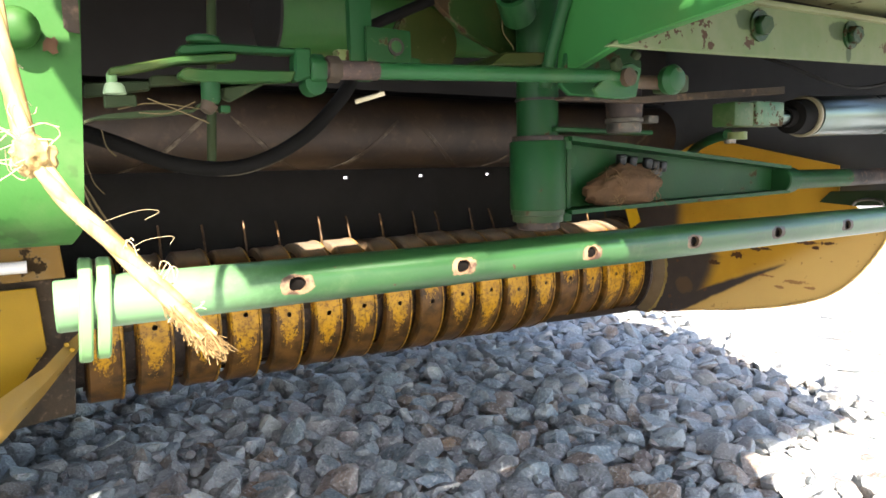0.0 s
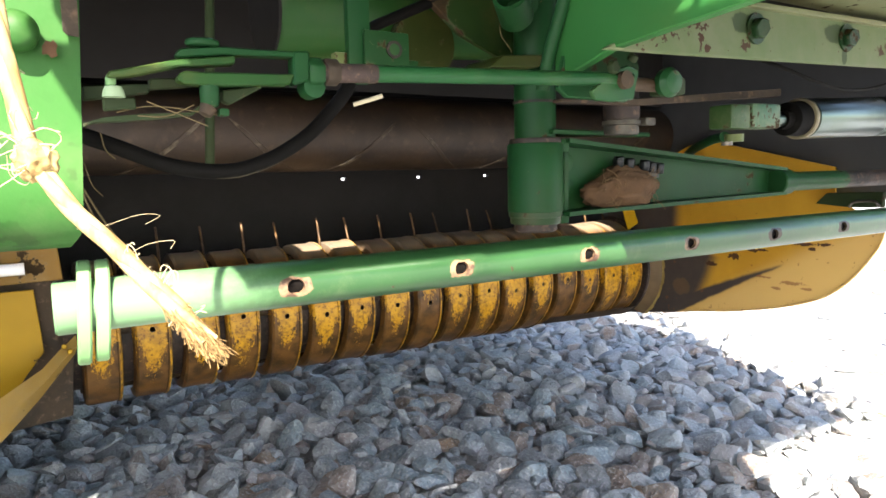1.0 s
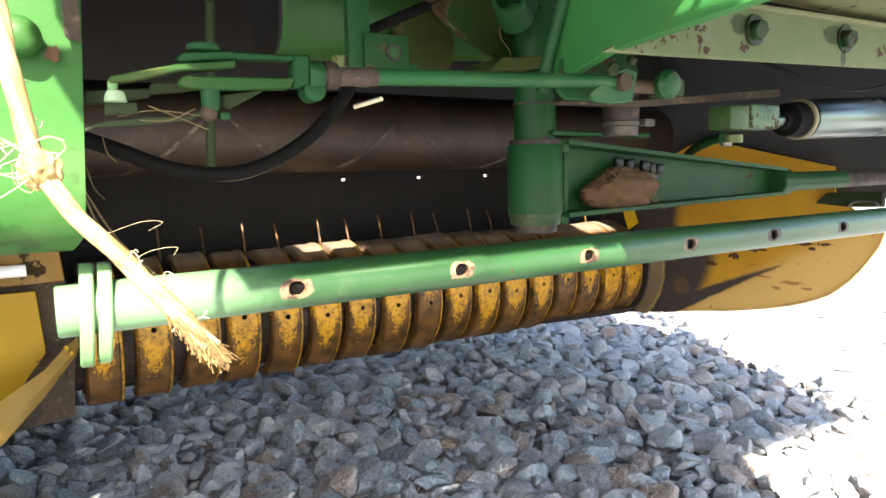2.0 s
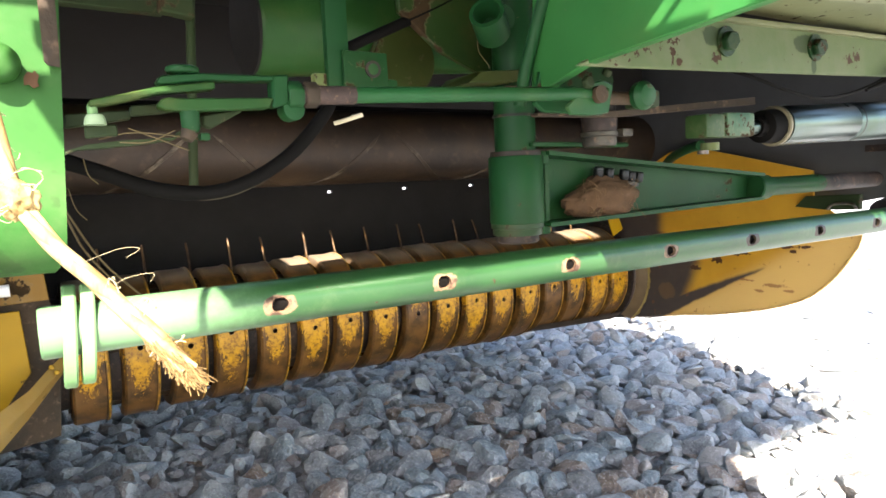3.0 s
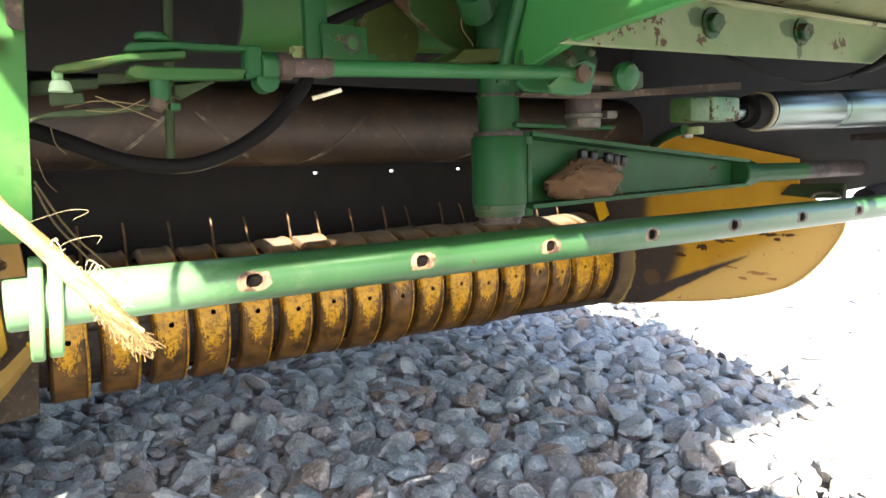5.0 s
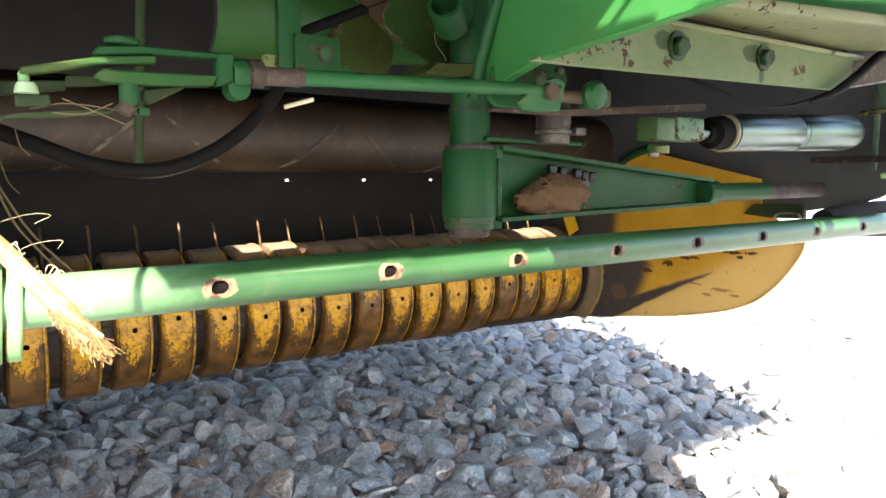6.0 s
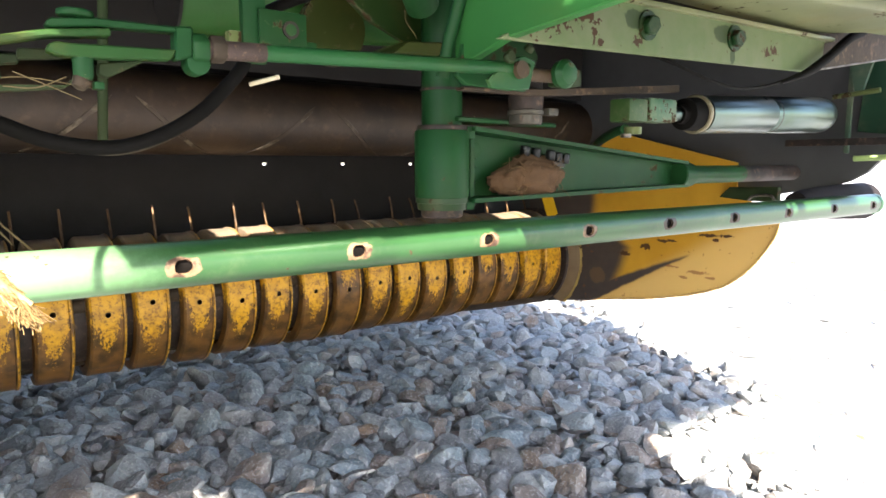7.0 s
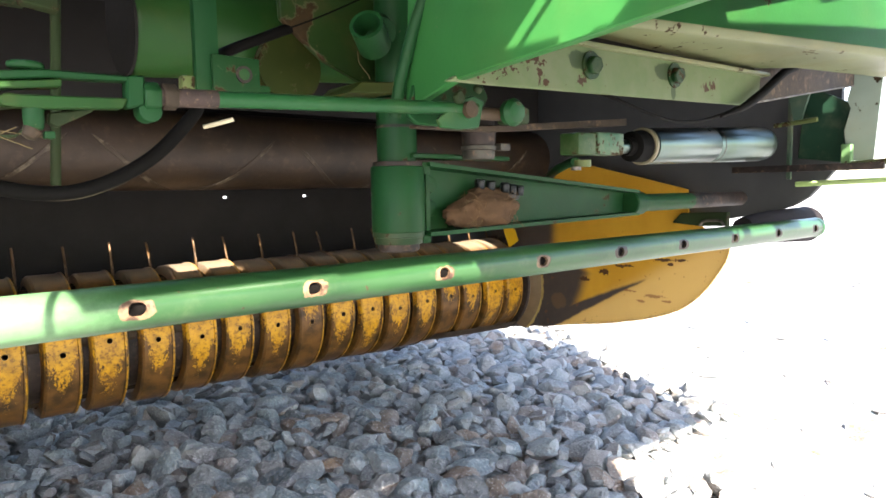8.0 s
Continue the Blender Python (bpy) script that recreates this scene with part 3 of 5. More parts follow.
    bmesh.ops.solidify(bm, geom=bm.faces[:], thickness=0.001)
    own(root, part("torn_edge", bm, painted("flaked_pale_yellow", (0.42, 0.30, 0.10, 1), chip=0.60, chip_scale=90.0), None, "torn pale yellow edge"))
    # dusty trough sheet under the far end of the drum
    bm = bmesh.new()
    rows = []
    for i in range(14):
        a = radians(228 + 70 * i / 13)
        rows.append([bm.verts.new((x, DRUM_Y + 0.1215 * math.cos(a), DRUM_Z + r * math.sin(a))) for x, r in ((0.82, 0.112), (0.90, 0.117), (1.0, 0.1205), (1.096, 0.1235))])
    for p, q in zip(rows, rows[1:]):
        for k in range(3):
            bm.faces.new((p[k], p[k + 1], q[k + 1], q[k]))
    bmesh.ops.solidify(bm, geom=bm.faces[:], thickness=0.002)
    own(root, part("under_pan", bm, plain("dusty_brown_pan", srgb(84, 70, 54), 0.7, 0.1), None, "dusty brown trough sheet"))

    return root


pickup()


# ---------------------------------------------------------------- side sheets of the pickup
def side_sheets():
    poly = [(0.10, 0.20), (-0.026, 0.222), (-0.10, 0.238), (-0.19, 0.253), (-0.257, 0.267), (-0.33, 0.286), (-0.394, 0.311), (-0.43, 0.337), (-0.457, 0.366), (-0.478, 0.396), (-0.494, 0.425), (-0.499, 0.447), (-0.412, 0.505), (-0.41, 0.559), (-0.134, 0.624), (-0.085, 0.612), (-0.036, 0.588), (0.005, 0.548), (0.06, 0.50), (0.16, 0.46)]
    root = tagged(link_mesh("side_sheet", prism(poly, "x", 1.122, 1.126), FLARE), "curved yellow side sheet scraped dark near the drum", "side sheet")
    own(root, part("rim", sweep(smooth_chain([(1.121, y, z) for y, z in poly[1:12]], 3), 0.0022, 8), FLARE, None))
    root2 = thing("guide_strap", "yellow steel strap beside the drum end", "strap", (1.04, 0.02, 0.5))
    own(root2, part("strap", prism([(0.0, 0.0), (0.036, 0.0), (0.034, 0.16), (0.004, 0.165)], "y", 0, 0.004, 0.001), YELLOW, None))
    s = root2.children[0]
    s.matrix_parent_inverse = Matrix()
    s.matrix_basis = Matrix.Translation((0.005, -0.005, -0.078)) @ Matrix.Rotation(radians(-24), 4, "Y")
    # left end, faced towards the front
    left = thing("side_sheet", "yellow end sheet with a flared worn lip", "side sheet", (-0.2, 0.0, 0.3))
    own(left, part("sheet", prism([(-0.42, 0.19), (-0.42, 0.418), (-0.148, 0.418), (-0.142, 0.33), (-0.165, 0.30), (-0.22, 0.22)], "y", -0.02, -0.016, 0.001), YELLOW, None))
    own(left, part("back_plate", prism([(-0.40, 0.42), (-0.40, 0.50), (-0.118, 0.50), (-0.104, 0.35), (-0.114, 0.225), (-0.21, 0.215), (-0.30, 0.2)], "y", 0.004, 0.01, 0.001), RUSTY, None, "rust-brown plate"))
    # flared lip, a twisted strip that widens forward
    bm = bmesh.new()
    edge = [((-0.103, -0.030, 0.350), (-0.106, -0.026, 0.322)), ((-0.124, -0.05, 0.336), (-0.126, -0.046, 0.303)), ((-0.146, -0.07, 0.318), (-0.149, -0.066, 0.280)), ((-0.190, -0.11, 0.300), (-0.193, -0.106, 0.244)), ((-0.235, -0.15, 0.280), (-0.24, -0.146, 0.21))]
    row = []
    for p, q in edge:
        p, q = Vector(p), Vector(q)
        row.append([bm.verts.new(p), bm.verts.new(p.lerp(q, 0.45) + Vector((0.003, -0.010, 0))), bm.verts.new(q)])
    for p, q in zip(row, row[1:]):
        for k in range(2):
            bm.faces.new((p[k], p[k + 1], q[k + 1], q[k]))
    bmesh.ops.solidify(bm, geom=bm.faces[:], thickness=0.003)
    own(left, part("lip", bm, painted("rubbed_tan_yellow", (0.40, 0.26, 0.07, 1), chip=0.7, dust=0.5), None, "flared lip with worn paint"))
    own(left, part("rivet", hexagon((-0.118, -0.05, 0.340), (0, -1, 0.2), 0.004, 0.004), YELLOW, None))
    own(left, part("rivet", hexagon((-0.112, -0.05, 0.332), (0, -1, 0.2), 0.004, 0.004), YELLOW, None))


side_sheets()


# ---------------------------------------------------------------- guard pipe with its row of holes
# black of the filler rod; the shade behind the holes is its colour
BORE = plain("bore_shade_black", srgb(14, 12, 10), 0.95, 0.0, 40.0, 0.3, 0.2, 0.05)


def guard_pipe():
    r, a, b = 0.0167, Vector((-0.128, -0.6045, 0.4855)), Vector((1.150, -0.6403, 0.4893))
    length = (b - a).length
    hr = 0.0062
    us, holes_u = [0.0, 0.0015], []
    k = 0
    while HOLE_FIRST + k * HOLE_PITCH < length - 0.02:
        c = HOLE_FIRST + k * HOLE_PITCH
        us += [c - 0.010, c - 0.0035, c + 0.0035, c + 0.010]
        holes_u.append(c)
        k += 1
    us += [length - 0.0015, length]
    us.sort()
    vs = [math.tau * k / 36 - math.pi / 36 * 5 for k in range(36)]

    def place(u, v, d):
        rr = r - d - (0.0012 if u in (0.0, length) else 0.0)
        return Vector((u, -rr * math.cos(v), rr * math.sin(v)))

    holes = []
    for c in holes_u:
        i = us.index(c - 0.010)
        holes.append((c, vs[2] * 0.5 + vs[3] * 0.5, hr, hr / r, i, i + 3, 0, 5))
    bm = holed_sheet(us, vs, holes, place, True)
    x = (b - a).normalized()
    y = Vector((0, 0, 1)).cross(x).normalized()
    z = x.cross(y)
    m = Matrix((x, y, z)).transposed().to_4x4()
    m.translation = a
    root = thing("guard_pipe", "green steel guard pipe with a row of bare holes", "pipe", a)
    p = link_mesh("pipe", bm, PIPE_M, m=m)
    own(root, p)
    inner = rod((0.0008, 0, 0), (length - 0.0008, 0, 0), r - 0.0036, 24)
    own(root, link_mesh("bore", inner, BORE, label="black rod standing for the shade inside the pipe", m=m))
    # two oval lugs near the end
    for x0, tilt in ((0.0125, -0.05), (0.0225, 0.10)):
        oval = bmesh.new()
        pts = [(0.021 * math.cos(t) , 0.033 * math.sin(t) - 0.004) for t in [math.tau * i / 28 for i in range(28)]]
        f = oval.faces.new([oval.verts.new((0, q[0], q[1])) for q in pts])
        e = bmesh.ops.extrude_face_region(oval, geom=[f])
        bmesh.ops.translate(oval, vec=(0.0078, 0, 0), verts=[g for g in e["geom"] if isinstance(g, bmesh.types.BMVert)])
        bevel(oval, 0.0012, 1)
        own(root, link_mesh("lug", oval, GREEN_SUNLIT, m=m @ Matrix.Translation((x0, 0, 0)) @ Matrix.Rotation(tilt, 4, "X") @ Matrix.Rotation(0.06, 4, "Y")))
    # dark widening tube close behind the far end
    flared = lathe([(0, 0.004), (0, 0.0185), (0.03, 0.0235), (0.10, 0.0285), (0.245, 0.0335), (0.252, 0.0325), (0.252, 0.004)], (length - 0.17, 0.046, 0.004), (length + 0.09, 0.050, 0.0), 32)
    own(root, link_mesh("end_sleeve", flared, plain("black_shell_steel", srgb(34, 31, 31), 0.9, 0.0, 30.0, 0.4, 0.3, 0.1), label="dark steel tube behind the pipe end", m=m))
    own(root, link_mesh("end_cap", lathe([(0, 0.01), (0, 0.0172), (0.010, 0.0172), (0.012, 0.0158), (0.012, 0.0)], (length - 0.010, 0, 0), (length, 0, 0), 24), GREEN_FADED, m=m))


guard_pipe()


# ---------------------------------------------------------------- pivot column and swinging arm
COL = Vector((0.313, -0.53, 0.0))
ARM_AZ = radians(88.5)


def column():
    root = thing("pivot_column", "green steel pivot column with a worn bottom bushing", "column", (COL.x, COL.y, 0.85))
    def up(z0, prof, mat, name, label=""):
        own(root, part(name, lathe([(s, r) for s, r in prof], (COL.x, COL.y, z0), (COL.x, COL.y, z0 + 1), 36), mat, None, label))
    up(0.592, [(0, 0.01), (0, 0.0215), (0.262, 0.0215), (0.262, 0.01)], GREEN, "post")
    up(0.5905, [(0, 0.012), (0, 0.0262), (0.003, 0.027), (0.006, 0.0262), (0.006, 0.012)], STEEL_DARK, "seam_ring", "dark greasy seam")
    up(0.632, [(0, 0.012), (0, 0.0232), (0.0025, 0.0232), (0.0025, 0.012)], STEEL_DARK, "weld_ring")
    up(0.521, [(0, 0.01), (0, 0.0282), (0.001, 0.0290), (0.069, 0.0290), (0.0705, 0.028), (0.0705, 0.01)], GREEN, "sleeve")
    up(0.5085, [(0, 0.008), (0, 0.0255), (0.0015, 0.0265), (0.007, 0.0265), (0.0075, 0.0282), (0.0125, 0.0282), (0.0135, 0.027), (0.0135, 0.01)], painted("grimy_bushing_green", (0.02, 0.045, 0.018, 1), chip=0.67, chip_scale=60.0, dust=0.4, dust_color=srgb(104, 92, 70)), "bushing", "grimy bushing")
    up(0.500, [(0, 0.006), (0, 0.0195), (0.002, 0.0225), (0.0085, 0.0225), (0.009, 0.018)], STEEL_DARK, "retainer", "dark retainer ring")
    up(0.655, [(0, 0.012), (0, 0.028), (0.006, 0.028), (0.006, 0.012)], RUSTY, "collar", "rusty collar")
    for z0, z1 in ((0.583, 0.596), (0.508, 0.517)):
        own(root, part("stop_lug", box((COL.x + 0.020, COL.y - 0.018, z0), (COL.x + 0.031, COL.y - 0.006, z1), 0.0015), GREEN, None))


BOLT_BLACK = rusty("oily_black_bolt", srgb(44, 48, 48), srgb(24, 25, 26), 70.0, 0.32, 0.7, 0.05)


def arm():
    d = Vector((math.sin(ARM_AZ), math.cos(ARM_AZ), 0))
    n = Vector((d.y, -d.x, 0))          # faces the camera side
    m = Matrix((d, n, Vector((0, 0, 1)))).transposed().to_4x4()
    m.translation = (COL.x, COL.y, 0.0)
    root = thing("twine_feeder", "green tapered twine arm with chipped flange edges", "arm", COL + Vector((0, 0, 0.52)))
    def add(name, bm, mat=GREEN, label=""):
        o = link_mesh(name, bm, mat, label=label, m=m)
        own(root, o)
        return o
    # web, top and bottom flange, tapering to the collar
    web = [(0.030, 0.520), (0.030, 0.592), (0.23, 0.581), (0.46, 0.5565), (0.46, 0.5265)]
    add("web", prism(web, "y", -0.014, -0.010, 0.0008))
    def flange(z0, z1, wid0, wid1, th):
        bm = bmesh.new()
        pts = []
        for f in (0.0, 0.5, 1.0):
            x = 0.026 + (0.46 - 0.026) * f
            z = z0 + (z1 - z0) * f
            w = wid0 + (wid1 - wid0) * f
            pts.append([bm.verts.new((x, -0.016, z)), bm.verts.new((x, -0.016 + w, z)), bm.verts.new((x, -0.016 + w, z + th)), bm.verts.new((x, -0.016, z + th))])
        for p, q in zip(pts, pts[1:]):
            for k in range(4):
                bm.faces.new((p[k], p[(k + 1) % 4], q[(k + 1) % 4], q[k]))
        bm.faces.new(pts[0])
        bm.faces.new(pts[-1])
        return bm
    add("flange", flange(0.5915, 0.5562, 0.040, 0.026, 0.0045), GREEN)
    add("flange", flange(0.5155, 0.5225, 0.040, 0.026, 0.0045), GREEN)
    # upper ear on top of the sleeve
    add("ear", prism([(0.0, -0.024), (0.165, -0.010), (0.17, 0.002), (0.165, 0.012), (0.0, 0.028)], "z", 0.6, 0.605, 0.001), GREEN)
    add("weld_strip", box((0.027, 0.010, 0.521), (0.033, 0.015, 0.592), 0.001), GREEN)
    # socket, tube and dark tip
    add("socket", lathe([(0, 0.006), (0, 0.0165), (0.002, 0.0182), (0.028, 0.0182), (0.03, 0.016), (0.03, 0.006)], (0.446, 0, 0.5405), (1, 0, 0.5405), 28), GREEN)
    add("tube", lathe([(0, 0.004), (0, 0.0138), (0.16, 0.0138), (0.16, 0.004)], (0.470, 0, 0.5405), (1, 0, 0.5405), 24), GREEN)
    add("tip_tube", lathe([(0, 0.004), (0, 0.0136), (0.20, 0.0132), (0.207, 0.011), (0.207, 0.004)], (0.626, 0, 0.5405), (1, 0, 0.5405), 24), STEEL_DARK, "dark bare tube end")
    # bolts under the upper flange
    for x in (0.120, 0.138, 0.157, 0.176, 0.190):
        add("bolt", hexagon((x, 0.004 + 0.006 * ((x * 1000) % 2), 0.566 - (x - 0.12) * 0.12), (0, 0.15, 1), 0.0066, 0.012), BOLT_BLACK)
    for x in (0.118, 0.160):
        add("guide", box((x - 0.004, -0.010, 0.552), (x + 0.030, 0.006, 0.564), 0.002), BOLT_BLACK, "dark twine guide plate")
    for z in (0.545, 0.572):
        add("rivet", lathe([(0, 0.004), (0, 0.010), (0.003, 0.009), (0.004, 0.004)], (0.052, -0.0085, z), (0.052, 0.01, z), 18), GREEN)
    # matted straw caught on the lower flange
    clump = bmesh.new()
    rnd = random.Random(4)
    bmesh.ops.create_icosphere(clump, subdivisions=4, radius=1)
    for v in clump.verts:
        q = v.co.copy()
        f = 1 + 0.22 * noise.noise(q * 1.7) + 0.13 * noise.noise(q * 4.5) + 0.10 * noise.noise(Vector((q.x * 6, q.y * 14, q.z * 14)))
        # a low tail, a peak, then a flat shoulder under the bolts
        rise = 0.007 + 0.021 * min(1.0, max(0.0, (q.x + 1.0) / 0.75)) - 0.007 * max(0.0, q.x - 0.1)
        v.co = Vector((q.x * 0.062 * f, q.y * 0.017 * f, q.z * f * (rise if q.z > 0 else 0.022)))
    mm = m @ Matrix.Translation((0.126, 0.006, 0.5400))
    c = link_mesh("straw_clump", clump, CLUMP, m=mm)
    c.data.set_sharp_from_angle(angle=math.pi)
    tagged(c, "brown matted straw wad caught on the twine arm", "straw clump")
    strands = bmesh.new()
    for _ in range(110):
        p = Vector((rnd.uniform(-0.045, 0.045), rnd.uniform(-0.004, 0.017), rnd.uniform(-0.014, 0.016)))
        q = Vector((rnd.gauss(0, 1), rnd.gauss(0, 0.1), rnd.gauss(0, 0.35))).normalized() * rnd.uniform(0.008, 0.022)
        strands = join(strands, sweep([p, p + q * 0.5 + Vector((0, 0.002, 0.001)), p + q], 0.0004, 4))
    s = link_mesh("strand_tuft", strands, CLUMP_STRAW, m=mm)
    s.parent = c
    s.matrix_parent_inverse = mm.inverted()


column()
arm()


# ---------------------------------------------------------------- steel roller with spiral bars
def scuff_material():
    """Broken light scuffs along a flat welded strip."""
    n = Nodes("scuffed_steel_strip")
    f = n.step(n.noise(34.0, 4.0, 0.65), 0.50, 0.66)
    n.bump(n.noise(200.0, 3.0), 0.3, 0.001)
    return n.done(n.mix(f, srgb(52, 40, 27), srgb(98, 88, 72)), 0.5, 0.3)


SCUFF = scuff_material()


def feed_roller():
    y, z, r = 0.06, 0.640, 0.068
    root = thing("feed_roller", "brown rusty steel feed roller with spiral weld bars", "roller", (0.45, y, z))
    own(root, part("barrel", lathe([(0, 0.02), (0, r), (1.62, r), (1.62, 0.02)], (-0.36, y, z), (2, y, z), 56), ROLLER_M, None))
    for k in range(9):
        x0 = -0.30 + k * 0.165
        way = 1 if k % 2 else -1
        strip = bmesh.new()
        rows = []
        for i in range(19):
            f = i / 18
            a = radians(165 + 100 * f)
            wide = 0.0062 * min(1.0, 6 * f + 0.15, 6 * (1 - f) + 0.15)
            xc = x0 + way * 0.13 * (f - 0.5)
            rows.append([strip.verts.new((xc + u * wide, y + q * math.cos(a), z + q * math.sin(a))) for u, q in ((-1, r - 0.001), (-0.75, r + 0.0012), (0.75, r + 0.0012), (1, r - 0.001))])
        for p, q in zip(rows, rows[1:]):
            for k2 in range(3):
                strip.faces.new((p[k2], p[k2 + 1], q[k2 + 1], q[k2]))
        own(root, part("spiral_bar", strip, SCUFF, None, "scuffed spiral bar"))
    # second, darker roller close above it
    tagged(link_mesh("upper_roller", lathe([(0, 0.02), (0, 0.055), (1.5, 0.055), (1.5, 0.02)], (-0.36, 0.13, 0.775), (2, 0.13, 0.775), 40), BELT), "dark belt-covered roller in the chamber", "roller")
    tagged(link_mesh("wall_inner", box((-0.36, -0.03, 0.705), (1.10, -0.024, 0.852), 0.001), NEAR_BLACK), "dark sheet above the feed roller", "sheet", kind="structure")


feed_roller()


# ---------------------------------------------------------------- frame: post, channel, beams, drawbar
def post():
    root = thing("support_post", "chipped bright green steel post with a large bolt", "post", (-0.15, -0.656, 0.85))
    y = -0.656
    # sheet whose lower end curls back
    prof = [(0.0, 0.86)] + [(0.0, 0.86 - k * 0.03) for k in range(1, 10)] + [(0.0, 0.566)] + [(0.036 * (1 - math.cos(t)), 0.566 - 0.042 * math.sin(t)) for t in [radians(9 * k) for k in range(1, 11)]]
    bm = bmesh.new()
    rows = []
    for d, z in prof:
        right = -0.1035 - 0.0065 * (0.66 - z) / 0.12 * (1 if z < 0.78 else 0.2) - (0.006 * max(0.0, (0.534 - z) / 0.01) if z < 0.534 else 0.0)
        rows.append([bm.verts.new((x, y + d, z)) for x in (-0.205, -0.17, -0.14, right - 0.004, right)])
    for p, q in zip(rows, rows[1:]):
        for k in range(4):
            bm.faces.new((p[k], p[k + 1], q[k + 1], q[k]))
    bmesh.ops.recalc_face_normals(bm, faces=bm.faces)
    bmesh.ops.solidify(bm, geom=bm.faces[:], thickness=0.005)
    own(root, part("plate", bm, GREEN_POST, None))
    own(root, part("rust_edge", prism([(-0.1125, 0.641), (-0.1105, 0.639), (-0.1052, 0.6385), (-0.1042, 0.70), (-0.113, 0.70)], "y", y - 0.0062, y - 0.0052), RUSTY, None, "rusty bare edge"))
    own(root, part("bolt", lathe([(0, 0.002), (0, 0.0100), (0.004, 0.0104), (0.008, 0.0098), (0.0115, 0.007), (0.0128, 0.002)], (-0.133, y - 0.004, 0.6385), (-0.1345, y - 0.03, 0.640), 28), GREEN_POST, None))
    own(root, part("rust_patch", prism([(-0.1225, 0.6325), (-0.1205, 0.6355), (-0.1185, 0.6348), (-0.1172, 0.6362), (-0.1155, 0.6335), (-0.1165, 0.6302), (-0.1158, 0.628), (-0.1185, 0.6268), (-0.1205, 0.6288), (-0.1228, 0.6282)], "y", y - 0.0060, y - 0.0050), plain("pale_rust", srgb(74, 52, 34), 0.95), None, "pale rust patch"))
    # worn end of the gatherer seen below the post
    worn = thing("gatherer_bracket", "worn yellow bracket with rusty flakes", "bracket", (-0.16, -0.10, 0.45))
    own(worn, part("plate", prism([(-0.36, 0.425), (-0.36, 0.50), (-0.118, 0.50), (-0.112, 0.43)], "y", -0.03, -0.024, 0.001), painted("flaking_yellow", (0.22, 0.12, 0.016, 1), chip=0.53, chip_scale=30.0), None))
    own(worn, part("rod", rod((-0.20, -0.06, 0.452), (-0.155, -0.06, 0.452), 0.008, 14), plain("white_plastic", srgb(225, 225, 220), 0.5), None, "white plastic pipe end"))


post()


BOLT_GREEN = painted("bolt_green", (0.008, 0.034, 0.010, 1.0), chip=0.64, chip_scale=120.0, dust=0.45, dust_color=srgb(96, 92, 60))


GREEN_TUBE = painted("green_paint_tube", (0.016, 0.062, 0.014, 1.0), chip=0.74, chip_scale=50.0, dust=0.25, dust_color=srgb(84, 78, 40), rough=0.3, spec=0.14)


OLIVE = painted("dark_olive_green", (0.030, 0.042, 0.010, 1), chip=0.66, chip_scale=40.0, dust=0.4, dust_color=srgb(84, 72, 36))


def channel_material():
    n = Nodes("stained_channel_green")
    x, y, z = n.axis()
    fine = n.math("SUBTRACT", n.noise(70.0, 5.0, 0.65), 0.5)
    film = n.step(n.noise(16.0, 6.0, 0.65), 0.35, 0.75)
    col = n.mix(n.math("MULTIPLY", film, 0.6), (0.088, 0.128, 0.052, 1), (0.150, 0.155, 0.092, 1))
    grease = n.blots(x, z, [(0.404, 0.686, 0.020, 0.009), (0.550, 0.690, 0.022, 0.009), (0.566, 0.672, 0.005, 0.011)], n.math("MULTIPLY", fine, 1.2))
    col = n.mix(n.math("MULTIPLY", grease, 0.75), col, (0.018, 0.034, 0.014, 1))
    rust = n.blots(x, z, [(0.262, 0.664, 0.022, 0.005), (0.292, 0.672, 0.022, 0.005), (0.325, 0.681, 0.018, 0.005), (0.346, 0.667, 0.0035, 0.006), (0.352, 0.662, 0.003, 0.003), (0.636, 0.680, 0.007, 0.004), (0.652, 0.684, 0.006, 0.006), (0.405, 0.668, 0.005, 0.004)], n.math("MULTIPLY", n.math("SUBTRACT", n.noise(190.0, 4.0, 0.6), 0.5), 7.0))
    specks = n.step(n.noise(105.0, 4.0, 0.6), 0.69, 0.71)
    worn = n.math("MAXIMUM", rust, specks)
    col = n.mix(worn, col, n.mix(n.noise(130.0), RUST, srgb(62, 38, 22)))
    n.bump(n.math("ADD", n.math("MULTIPLY", worn, -0.6), n.math("MULTIPLY", n.noise(240.0, 3.0), 0.35)), 0.35, 0.0012)
    return n.done(col, 0.6, spec=0.15)


